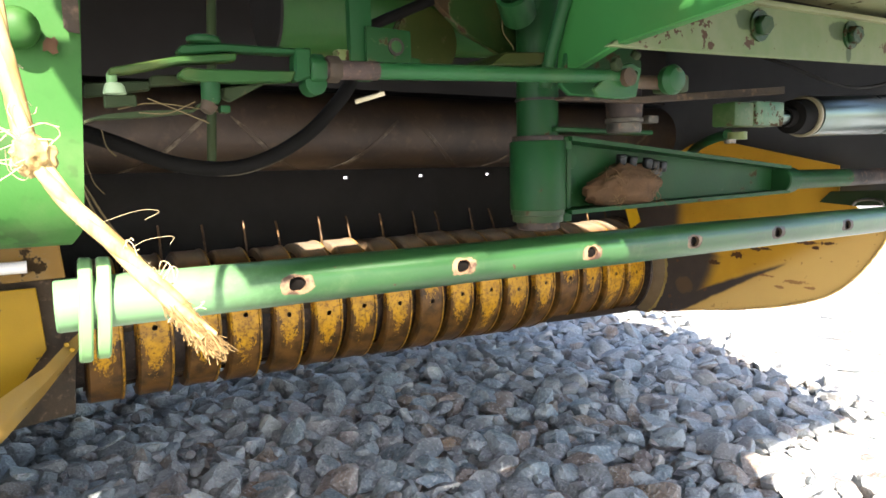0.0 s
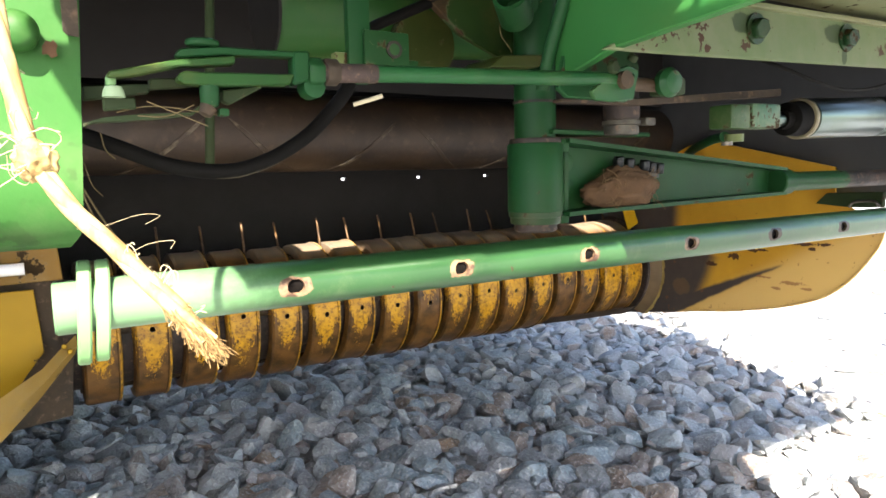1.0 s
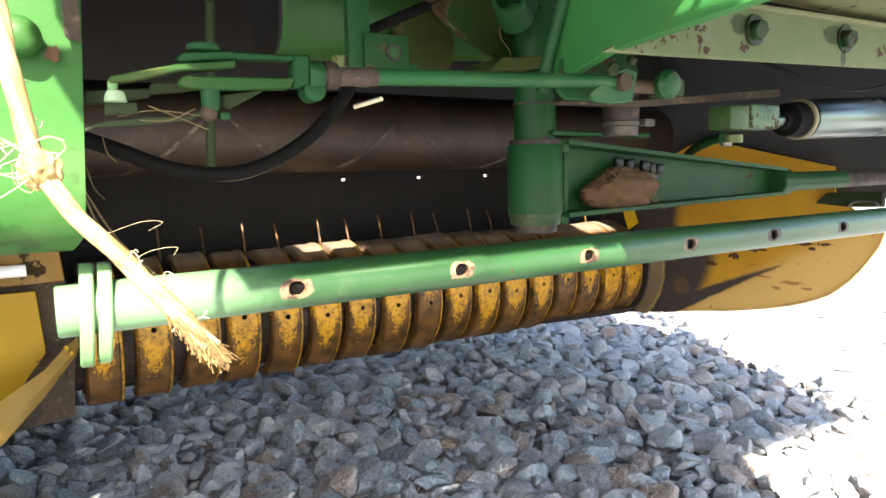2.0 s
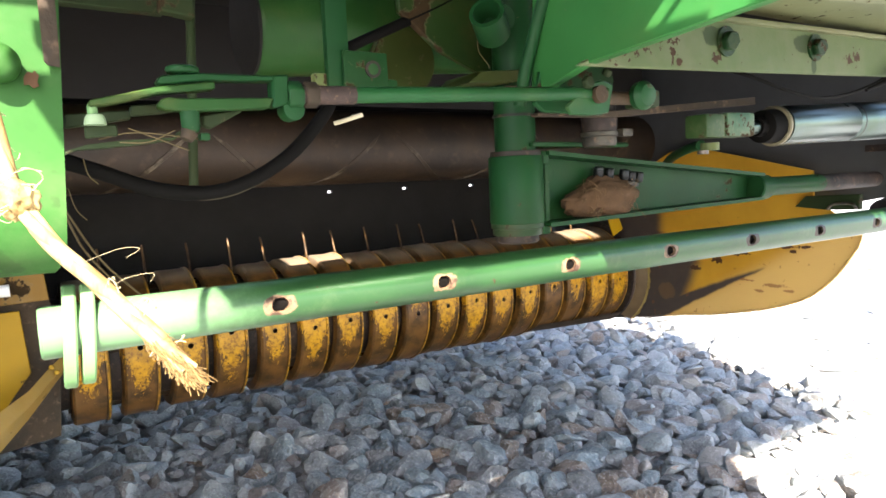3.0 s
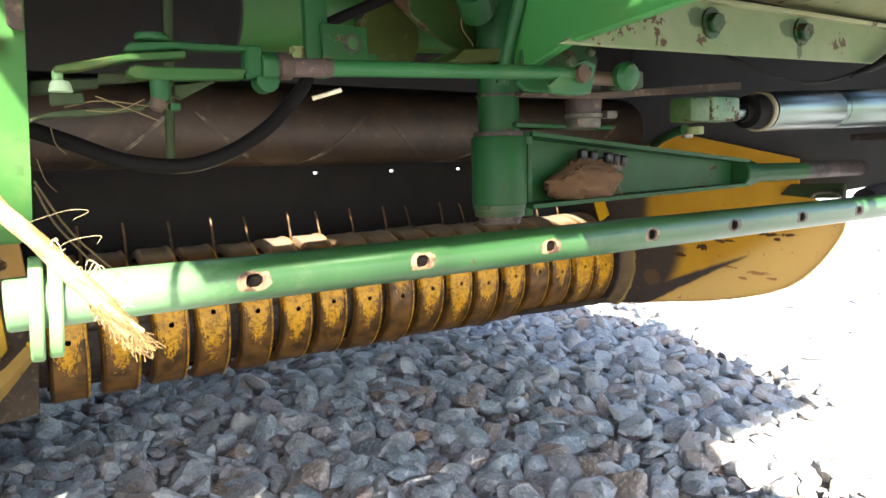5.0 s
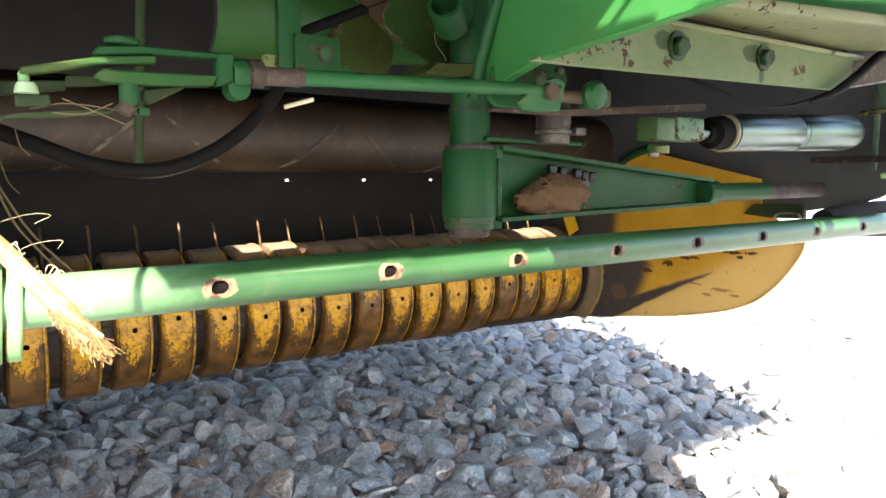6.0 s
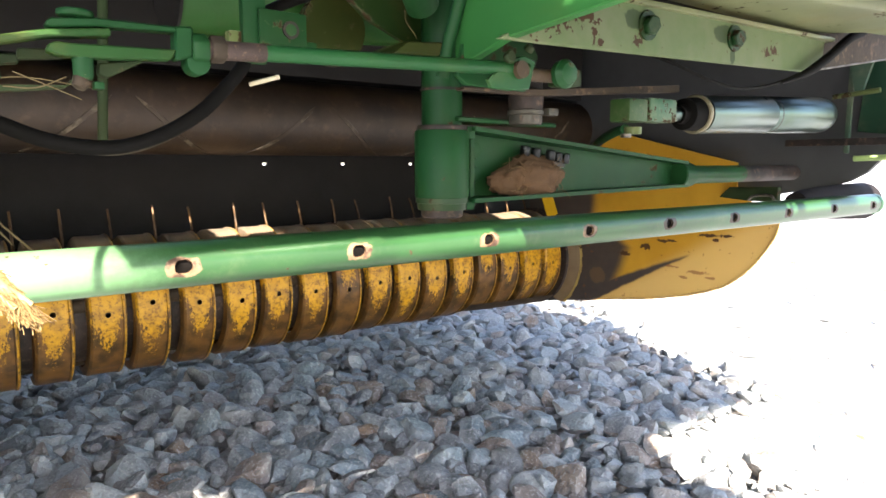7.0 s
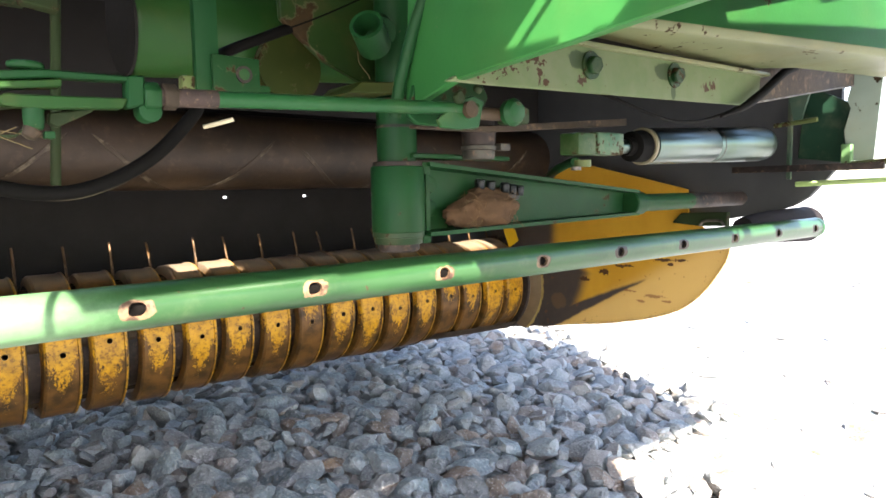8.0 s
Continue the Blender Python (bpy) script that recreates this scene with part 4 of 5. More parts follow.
def frame_parts():
    # bolted channel
    ch = thing("frame_channel", "dusty pale green frame channel with rust spots", "channel", (0.5, -0.70, 0.66))
    own(ch, part("face", prism([(0.236, 0.652), (0.30, 0.6535), (0.62, 0.6635), (0.748, 0.668), (0.775, 0.690), (0.778, 0.711), (0.44, 0.7015), (0.375, 0.700), (0.30, 0.676), (0.25, 0.659)], "y", -0.705, -0.699, 0.0008), channel_material(), None))
    own(ch, part("lip", box((0.375, -0.712, 0.700), (0.79, -0.690, 0.7045), 0.0012, Matrix.Translation((0.44, 0, 0.70)) @ Matrix.Rotation(radians(-1.3), 4, "Y") @ Matrix.Translation((-0.44, 0, -0.70))), GREEN_TAN, None, "flaking top edge"))
    for x, z in ((0.418, 0.683), (0.567, 0.688)):
        nut = part("bolt", hexagon((x, -0.7055, z), (-0.15, -1, -0.1), 0.0092, 0.009, 0.0012), BOLT_GREEN, None, "hex bolt with chipped green paint")
        own(ch, nut)
        sub(nut, part("washer", lathe([(0, 0.004), (0, 0.0135), (0.002, 0.0135), (0.002, 0.004)], (x, -0.705, z), (x, -0.8, z), 20), BOLT_GREEN, None))
    # box beam above it
    # the beam runs forward at a slant; its lower front edge is rolled
    foot = [(0.436, -0.74), (1.02, -0.8892), (1.06, -0.7976), (0.80, -0.7385), (0.745, -0.690), (0.44, -0.690)]
    bm = prism(foot, "z", 0.716, 0.84)
    low = [e for e in bm.edges if all(v.co.z < 0.72 for v in e.verts) and all((v.co.xy - Vector(foot[0])).length < 0.004 or (v.co.xy - Vector(foot[1])).length < 0.004 for v in e.verts)]
    bmesh.ops.bevel(bm, geom=low, offset=0.008, segments=4, affect="EDGES", profile=0.5)
    beam = tagged(link_mesh("cross_beam", bm, GREEN_TAN), "green frame beam with a dust-coated underside", "beam")
    a, e = Vector((*foot[0], 0)), Vector((*foot[1], 0))
    out = Vector(((e - a).y, -(e - a).x, 0)).normalized() * 0.0012
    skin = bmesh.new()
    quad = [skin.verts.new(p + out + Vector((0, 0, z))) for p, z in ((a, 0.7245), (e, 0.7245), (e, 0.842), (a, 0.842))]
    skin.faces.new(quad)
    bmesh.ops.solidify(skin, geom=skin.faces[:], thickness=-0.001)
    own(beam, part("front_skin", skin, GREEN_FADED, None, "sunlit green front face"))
    own(beam, part("gusset_plate", prism([(0.772, 0.674), (1.0, 0.7085), (1.13, 0.728), (1.13, 0.760), (0.772, 0.722)], "y", -0.699, -0.695), RUSTY, None, "rusty brown gusset plate"))
    own(beam, part("plate_edge", sweep([(0.772, -0.699, 0.6735), (1.0, -0.699, 0.708), (1.13, -0.699, 0.7275)], 0.0012, 8), BOLT, None, "bare bright lower edge"))
    # drawbar side plate running forward
    dr = thing("drawbar", "green drawbar side plate with a welded gusset", "drawbar", (0.25, -0.8, 0.66))
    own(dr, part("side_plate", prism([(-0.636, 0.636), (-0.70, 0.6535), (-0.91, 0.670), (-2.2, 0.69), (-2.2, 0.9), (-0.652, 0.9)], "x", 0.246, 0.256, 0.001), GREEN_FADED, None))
    own(dr, part("gusset", sweep([(0.236, -0.633, 0.63), (0.238, -0.640, 0.66), (0.243, -0.652, 0.70), (0.25, -0.668, 0.74), (0.252, -0.668, 0.86)], 0.0055, 14), GREEN, None))
    # unseen plate, added for the edge of its shadow on the ground
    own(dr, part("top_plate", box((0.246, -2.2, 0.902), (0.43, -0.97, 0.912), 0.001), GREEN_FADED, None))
    own(dr, part("tie_plate", prism([(0.25, 0.672), (0.239, 0.63), (0.249, 0.623), (0.319, 0.622), (0.334, 0.653), (0.326, 0.666), (0.297, 0.667)], "y", -0.650, -0.644, 0.001), GREEN, None))
    # plate and stub pipe behind
    bk = thing("hitch_bracket", "dark green bracket plate with open pipe stub", "bracket", (0.28, -0.52, 0.85))
    # dark base carries the shade of the recess; the rust is its own
    own(bk, part("plate", prism([(0.19, 0.86), (0.195, 0.735), (0.24, 0.700), (0.285, 0.682), (0.40, 0.672), (0.44, 0.70), (0.44, 0.86)], "y", -0.505, -0.497, 0.001), painted("shaded_green_rust_stained", (0.014, 0.034, 0.008, 1), chip=0.60, chip_scale=16.0, dust=0.5, dust_color=srgb(72, 58, 32)), None))
    own(bk, part("stub_pipe", lathe([(0.026, 0.0130), (0.0, 0.0130), (0.0, 0.0165), (0.032, 0.0165)], (0.2475, -0.575, 0.7225), (0.283, -0.545, 0.700), 28), GREEN, None, "open pipe stub"))
    own(bk, part("stub_arm", lathe([(0, 0.006), (0, 0.0145), (0.06, 0.0145), (0.06, 0.006)], (0.275, -0.560, 0.722), (0.31, -0.50, 0.748), 24), GREEN, None))
    own(bk, part("lug", prism([(0.235, 0.660), (0.295, 0.664), (0.30, 0.676), (0.25, 0.672)], "y", -0.56, -0.50, 0.001), OLIVE, None, "dark olive lug"))
    # large green roller tube and the yellow-green end disc
    tb = thing("roller_tube", "large dark green roller tube", "tube", (0.2, -0.35, 0.76))
    own(tb, part("barrel", lathe([(0, 0.02), (0, 0.052), (0.004, 0.054), (0.30, 0.054), (0.30, 0.02)], (0.092, -0.35, 0.745), (0.40, -0.35, 0.765), 40), GREEN_TUBE, None))
    # end face darkened so that it melts into the shade behind
    own(tb, part("end_face", lathe([(0, 0.01), (0, 0.0535), (0.003, 0.0535), (0.003, 0.01)], (0.0885, -0.35, 0.7447), (0.4, -0.35, 0.765), 40), NEAR_BLACK, None, "end face coloured like the shade behind it"))
    own(tb, part("end_disc", lathe([(0, 0.008), (0, 0.037), (0.012, 0.037), (0.012, 0.008)], (0.245, -0.425, 0.705), (0.252, -0.3, 0.706), 32), OLIVE, None, "rust-edged end disc"))
    own(tb, part("disc_rim", lathe([(0, 0.030), (0, 0.0395), (0.005, 0.0395), (0.005, 0.030)], (0.250, -0.41, 0.705), (0.257, -0.3, 0.706), 32), RUSTY, None))


frame_parts()


# ---------------------------------------------------------------- control rod and link work
ROD_GREEN = painted("rod_green", (0.010, 0.060, 0.018, 1.0), chip=0.69, chip_scale=40.0, dust=0.12, dust_color=srgb(130, 120, 70))
LINK_DUSTY = painted("dusty_link_green", (0.012, 0.048, 0.011, 1.0), chip=0.67, chip_scale=90.0, dust=0.45, dust_color=srgb(100, 92, 46))
GREEN_GRIME = painted("grime_covered_green", (0.018, 0.032, 0.010, 1.0), chip=0.66, chip_scale=80.0, dust=0.4, dust_color=srgb(60, 54, 28), rough=0.7, spec=0.2)


def linkage():
    y = -0.668
    root = thing("control_linkage", "green control rod with forked link and chipped paint", "linkage", (0.1, y, 0.62))
    def add(name, bm, mat=GREEN, label=""):
        own(root, part(name, bm, mat, None, label))
    # long rod
    add("rod", rod((0.060, y - 0.003, 0.628), (0.292, y - 0.010, 0.636), 0.0055, 16), ROD_GREEN)
    add("threaded_end", rod((0.024, y, 0.627), (0.064, y - 0.003, 0.628), 0.0060, 16, 0.001), rusty("threaded_brown_steel", srgb(70, 54, 46), srgb(46, 36, 32), 60.0), "rust-brown threaded end")
    add("nut", hexagon((0.017, y, 0.6265), (1, 0, 0.03), 0.0098, 0.010), GREEN)
    add("nut", hexagon((0.029, y, 0.6275), (1, 0, 0.03), 0.0088, 0.009), RUSTY, "rusty lock nut")
    add("nut_lobe", rod((0.021, y - 0.004, 0.618), (0.021, y + 0.010, 0.618), 0.0072, 14, 0.001), GREEN)
    # fork: two legs joined by a bridge, rounded free ends
    def plate(name, poly, y0, y1, mat=GREEN, w=0.0009, label=""):
        add(name, prism(poly, "y", y0, y1, w), mat, label)
    plate("fork_leg", [(-0.0595, 0.6314), (-0.0571, 0.6347), (-0.0359, 0.6373), (0.0083, 0.6378), (0.0082, 0.6343), (-0.034, 0.6329), (-0.0574, 0.6295)], y - 0.0055, y + 0.0055)
    plate("fork_leg", [(-0.0597, 0.6177), (-0.0583, 0.621), (-0.0547, 0.6226), (-0.0474, 0.6223), (0.0077, 0.6243), (0.0044, 0.6178), (-0.0436, 0.6152), (-0.0561, 0.6158)], y - 0.0060, y + 0.0055, LINK_DUSTY)
    plate("fork_bridge", [(0.0072, 0.6381), (0.0182, 0.639), (0.0175, 0.6209), (0.0066, 0.6179)], y - 0.0056, y + 0.0056, GREEN, 0.0014)
    add("pivot_disc", rod((-0.044, y, 0.637), (-0.044, y, 0.6412), 0.0095, 24, 0.0019))
    # crank reaching to the left, with its bolt
    plate("crank", [(-0.0941, 0.6198), (-0.0825, 0.6226), (-0.0585, 0.6286), (-0.0274, 0.6326), (-0.0276, 0.628), (-0.0587, 0.6246), (-0.0828, 0.6183), (-0.0944, 0.6164)], y - 0.0066, y + 0.006, LINK_DUSTY)
    add("bolt", hexagon((-0.0924, y, 0.6125), (0, 0, 1), 0.0030, 0.006), GREEN_SUNLIT, "pale green bolt")
    # bolt foot coloured pale for the sun on it
    add("bolt_head", lathe([(0, 0.003), (0, 0.0058), (0.004, 0.0050), (0.0056, 0.0040), (0.0060, 0.002)], (-0.0915, y, 0.6072), (-0.0915, y, 0.63), 18), painted("pale_sunlit_green", (0.22, 0.30, 0.18, 1), chip=0.76, dust=0.1), "pale bolt foot")
    plate("back_plate", [(-0.1042, 0.6161), (-0.0699, 0.619), (-0.0697, 0.6134), (-0.1048, 0.6077)], y + 0.028, y + 0.033, GREEN_GRIME)
    plate("mid_strip", [(-0.0713, 0.62), (-0.0412, 0.6222), (-0.0391, 0.6187), (-0.0547, 0.6157), (-0.0717, 0.6139)], y + 0.013, y + 0.021, GREEN_GRIME)
    plate("tab", [(-0.0967, 0.6072), (-0.0805, 0.6082), (-0.0802, 0.6015), (-0.0853, 0.6016), (-0.0968, 0.6001)], y + 0.004, y + 0.008, GREEN_GRIME)
    plate("lower_strip", [(-0.1067, 0.5921), (-0.1008, 0.5947), (-0.0769, 0.5965), (-0.0491, 0.6001), (-0.0444, 0.6044), (-0.0454, 0.6055), (-0.049, 0.6014), (-0.0767, 0.5998), (-0.0958, 0.5975), (-0.1066, 0.594)], y + 0.012, y + 0.024, GREEN_GRIME, 0.0)
    plate("angle_plate", [(-0.033, 0.6143), (-0.0105, 0.6182), (-0.0087, 0.6171), (-0.0289, 0.606), (-0.0334, 0.6081)], y + 0.006, y + 0.014, GREEN_GRIME)
    # hanging boss
    add("boss", lathe([(0, 0.003), (0, 0.0042), (0.002, 0.0052), (0.012, 0.0055), (0.0125, 0.004)], (-0.0418, y, 0.6035), (-0.0418, y, 0.7), 20))
    add("boss_ear", box((-0.0375, y - 0.004, 0.5985), (-0.0318, y + 0.004, 0.6030), 0.0012))
    add("rust_cup", lathe([(0, 0.0015), (0.001, 0.0036), (0.0060, 0.0050), (0.0065, 0.003)], (-0.0455, y - 0.001, 0.5983), (-0.0415, y, 0.606), 18), RUSTY, "rusty pin end")
    # joint at the far end
    plate("joint_plate", [(0.2712, 0.6427), (0.2865, 0.6468), (0.299, 0.6431), (0.2929, 0.6196), (0.2719, 0.6171), (0.2506, 0.6176), (0.2463, 0.6245)], y - 0.013, y - 0.008, ROD_GREEN)
    add("joint_cup", lathe([(0, 0.003), (0, 0.0072), (0.005, 0.0072), (0.005, 0.003)], (0.279, y - 0.014, 0.634), (0.279, y - 0.03, 0.635), 18), RUSTY, "rusty joint cup")
    add("bolt", hexagon((0.268, y - 0.011, 0.643), (0.1, -1, 0.2), 0.0058, 0.006), GREEN_GRIME)
    add("bolt", hexagon((0.292, y - 0.010, 0.651), (0.2, -0.6, 0.8), 0.0045, 0.006), GREEN_GRIME)
    add("clevis", box((0.338, y - 0.012, 0.626), (0.360, y + 0.012, 0.642), 0.004), GREEN_GRIME)
    add("ball_joint", lathe([(0, 0.003), (0.001, 0.0092), (0.006, 0.0128), (0.013, 0.0115), (0.015, 0.004)], (0.333, y - 0.022, 0.635), (0.334, y, 0.636), 22), ROD_GREEN)
    add("pin", rod((0.296, y - 0.004, 0.6335), (0.335, y - 0.004, 0.634), 0.0058, 12), RUSTY, "rusty pin")
    # upright flat bar and bolted plate above the rod
    up = thing("lever_bracket", "dark green lever plate with a ring bolt", "bracket", (0.10, -0.597, 0.85))
    own(up, part("upright", box((0.0755, -0.602, 0.632), (0.0935, -0.594, 0.852), 0.0012), GREEN, None))
    own(up, part("plate", box((0.0865, -0.6065, 0.634), (0.1245, -0.6025, 0.6715), 0.0015), GREEN, None))
    own(up, part("ring", lathe([(0, 0.0048), (0, 0.0066), (0.0012, 0.0066), (0.0012, 0.0048)], (0.1108, -0.6068, 0.658), (0.1108, -0.7, 0.658), 24), STEEL_DARK, None, "dark ring groove"))
    own(up, part("pin", lathe([(0, 0.002), (0, 0.0047), (0.0014, 0.0044), (0.0016, 0.002)], (0.1108, -0.6068, 0.658), (0.1108, -0.7, 0.658), 20), ROD_GREEN, None))
    own(up, part("tab", box((0.1243, -0.603, 0.640), (0.135, -0.596, 0.652), 0.002), GREEN, None))
    own(up, part("spacer", box((0.066, -0.598, 0.640), (0.078, -0.588, 0.655), 0.002), GREEN_DUSTY, None))
    # thin upright rod behind the fork
    hanger = tagged(link_mesh("hanger_rod", rod((0.005, -0.44, 0.575), (0.021, -0.44, 0.852), 0.0042, 12), GREEN_GRIME), "thin dark green upright rod with a cross arm", "rod")
    own(hanger, part("cross_arm", prism([(-0.121, 0.727), (-0.01, 0.725), (-0.01, 0.737), (-0.121, 0.741)], "y", -0.450, -0.436, 0.001), GREEN_GRIME, None, "grimy cross arm"))
    hanger.children[0].matrix_parent_inverse = Matrix()
    own(hanger, part("arm_bracket", prism([(-0.016, 0.725), (0.013, 0.721), (0.013, 0.761), (-0.016, 0.76)], "y", -0.462, -0.446, 0.0015), GREEN_GRIME, None, "grimy clamp"))
    hanger.children[1].matrix_parent_inverse = Matrix()


linkage()


# ---------------------------------------------------------------- electric actuator
GREEN_GRIMY = painted("grimy_green", (0.022, 0.055, 0.015, 1.0), chip=0.61, chip_scale=90.0, dust=0.4)


BAR_END = (0.628, 0.654, 0.645)
BUSH_GREY = rusty("grimy_grey_steel", srgb(78, 76, 66), srgb(44, 41, 36), 40.0, 0.6, 0.4)


def actuator():
    y, z = -0.62, 0.617
    a, b = Vector((0.50, y, 0.612)), Vector((1.05, y, 0.634))
    d = (b - a).normalized()
    root = thing("actuator", "zinc plated electric actuator with green clevis block", "actuator", (0.75, y, 0.62))
    def at(x):
        return a + d * ((x - a.x) / d.x)
    def add(name, bm, mat, label=""):
        own(root, part(name, bm, mat, None, label))
    add("clevis_block", box((0.490, y - 0.014, 0.603), (0.523, y + 0.014, 0.6285), 0.003), GREEN_GRIMY, "grimy green clevis block")
    add("clevis_fork", box((0.524, y - 0.016, 0.604), (0.575, y + 0.012, 0.6305), 0.0035), painted("pale_green_chipped", (0.035, 0.095, 0.05, 1), chip=0.62, chip_scale=110.0, dust=0.5), "pale chipped fork")
    add("clevis_pin", lathe([(0, 0.003), (0, 0.010), (0.008, 0.010), (0.008, 0.003)], (0.515, y, 0.590), (0.515, y, 0.7), 20), GREEN_DUSTY)
    add("clevis_pin", lathe([(0, 0.003), (0, 0.006), (0.004, 0.006), (0.004, 0.003)], (0.503, y, 0.586), (0.503, y, 0.7), 16), BOLT)
    add("piston_rod", sweep([at(0.574), at(0.68)], 0.0085, 20), ZINC, "bright piston rod")
    add("seal_boot", lathe([(0, 0.006), (0, 0.011), (0.010, 0.012), (0.012, 0.019), (0.034, 0.0205), (0.034, 0.006)], at(0.600), at(1.0), 28), RUBBER, "black rubber seal")
    add("collar", lathe([(0, 0.01), (0, 0.0225), (0.0015, 0.0240), (0.005, 0.0240), (0.005, 0.01)], at(0.634), at(1.0), 36), plain("tan_band", srgb(112, 106, 84), 0.5, 0.2), "tan collar band")
    add("body", lathe([(0, 0.01), (0, 0.0235), (0.155, 0.0250), (0.157, 0.0243), (0.159, 0.0252), (0.315, 0.0268), (0.332, 0.025), (0.348, 0.018), (0.352, 0.008)], at(0.643), at(1.0), 48), ZINC)
    add("cable_tie", lathe([(0, 0.018), (0, 0.0255), (0.0018, 0.0256), (0.0018, 0.018)], at(0.808), at(1.0), 40), STEEL_DARK)
    # bar under the coil and the coil itself
    tagged(link_mesh("support_bar", prism([(0.284, 0.6255), (0.3888, 0.6263), (BAR_END[0], BAR_END[2]), (BAR_END[0], BAR_END[1]), (0.3858, 0.6328), (0.284, 0.6285)], "y", -0.603, -0.590, 0.0008), RUSTY), "brown rusty flat bar", "bar")
    coil = thing("bolt_bushing", "grimy ribbed bushing hanging on a bolt", "bushing", (0.392, -0.575, 0.6))
    def ring(name, z, prof, mat, label=""):
        own(coil, part(name, lathe(prof, (0.391, -0.575, z), (0.391, -0.575, 1), 24), mat, None, label))
    ring("sleeve", 0.6135, [(0, 0.008), (0, 0.0175), (0.003, 0.0185), (0.016, 0.0190), (0.018, 0.0175), (0.034, 0.0175), (0.034, 0.008)], STEEL_DARK)
    ring("washer", 0.6085, [(0, 0.008), (0, 0.0195), (0.0045, 0.0195), (0.0045, 0.008)], BUSH_GREY, "worn grey washer")
    ring("nut", 0.5985, [(0, 0.006), (0, 0.0165), (0.002, 0.0178), (0.0095, 0.0178), (0.0095, 0.006)], BUSH_GREY)
    own(coil, part("tab", box((0.409, -0.592, 0.608), (0.424, -0.580, 0.616), 0.0015), BUSH_GREY, None))



actuator()


# ---------------------------------------------------------------- far side brackets
STRUT = painted("grey_green_strut", (0.05, 0.095, 0.065, 1.0), chip=0.68, dust=0.3)


def far_side():
    x = 1.15
    br = thing("side_bracket", "green side bracket with crossbar", "bracket", (x, -0.6, 0.66))
    def add(name, bm, mat, label=""):
        own(br, part(name, bm, mat, None, label))
    add("upright", box((x - 0.008, -0.598, 0.575), (x - 0.002, -0.590, 0.735), 0.001), STRUT)
    add("back_plate", prism([(-0.612, 0.735), (-0.640, 0.728), (-0.704, 0.694), (-0.694, 0.60), (-0.604, 0.612)], "x", x + 0.006, x + 0.010, 0.001), painted("dark_teal_green", (0.012, 0.038, 0.022, 1.0), chip=0.72, dust=0.2), "dark green back plate")
    add("strut", prism([(-0.59, 0.735), (-0.632, 0.735), (-0.616, 0.676), (-0.604, 0.676)], "x", x - 0.016, x - 0.010, 0.001), STRUT)
    add("crossbar", rod((x - 0.014, -0.57, 0.672), (x - 0.014, -0.642, 0.678), 0.0045, 12), GREEN_DUSTY)
    add("lower_bar", box((x - 0.03, -0.75, 0.588), (x - 0.02, -0.50, 0.600), 0.001), STEEL_DARK, "dark lower rail")
    pn = thing("end_panel", "pale grey-green end panel with torn edge", "panel", (x, -0.71, 0.65))
    own(pn, part("sheet", prism([(-0.691, 0.737), (-0.684, 0.708), (-0.690, 0.692), (-0.681, 0.656), (-0.685, 0.62), (-0.690, 0.604), (-0.727, 0.604), (-0.736, 0.737), (-0.745, 0.80), (-0.69, 0.80)], "x", x - 0.004, x, 0.0008), painted("pale_green_sheet", (0.25, 0.31, 0.25, 1), chip=0.68), None))
    own(pn, part("hook", prism([(-0.684, 0.632), (-0.700, 0.632), (-0.700, 0.600), (-0.693, 0.586), (-0.687, 0.592), (-0.684, 0.604)], "x", x - 0.024, x - 0.012, 0.0015), GREEN_SUNLIT, None, "pale folded hook"))
    own(pn, part("rail", rod((x - 0.02, -0.70, 0.598), (x - 0.02, -0.83, 0.606), 0.005, 12), GREEN_DUSTY, None))
    tagged(link_mesh("side_rail", rod((1.15, -0.605, 0.5657), (1.152, -0.95, 0.5785), 0.0048, 14), painted("sunlit_rail_green", (0.30, 0.42, 0.16, 1))), "thin pale green side rail", "rail")
    # bracket on the side sheet behind the pipe
    sb = thing("clip_bracket", "dark green clip bracket on the side sheet", "bracket", (1.11, -0.45, 0.5))
    own(sb, part("clip", prism([(-0.385, 0.492), (-0.405, 0.512), (-0.50, 0.515), (-0.50, 0.488), (-0.447, 0.4865)], "x", 1.106, 1.118, 0.001), GREEN_GRIME, None))
    own(sb, part("wire_loop", sweep(smooth_chain([(1.096, -0.45, 0.488), (1.096, -0.46, 0.497), (1.096, -0.49, 0.499), (1.096, -0.50, 0.490)], 5), 0.0025, 8), BOLT, None, "bare wire loop"))


far_side()


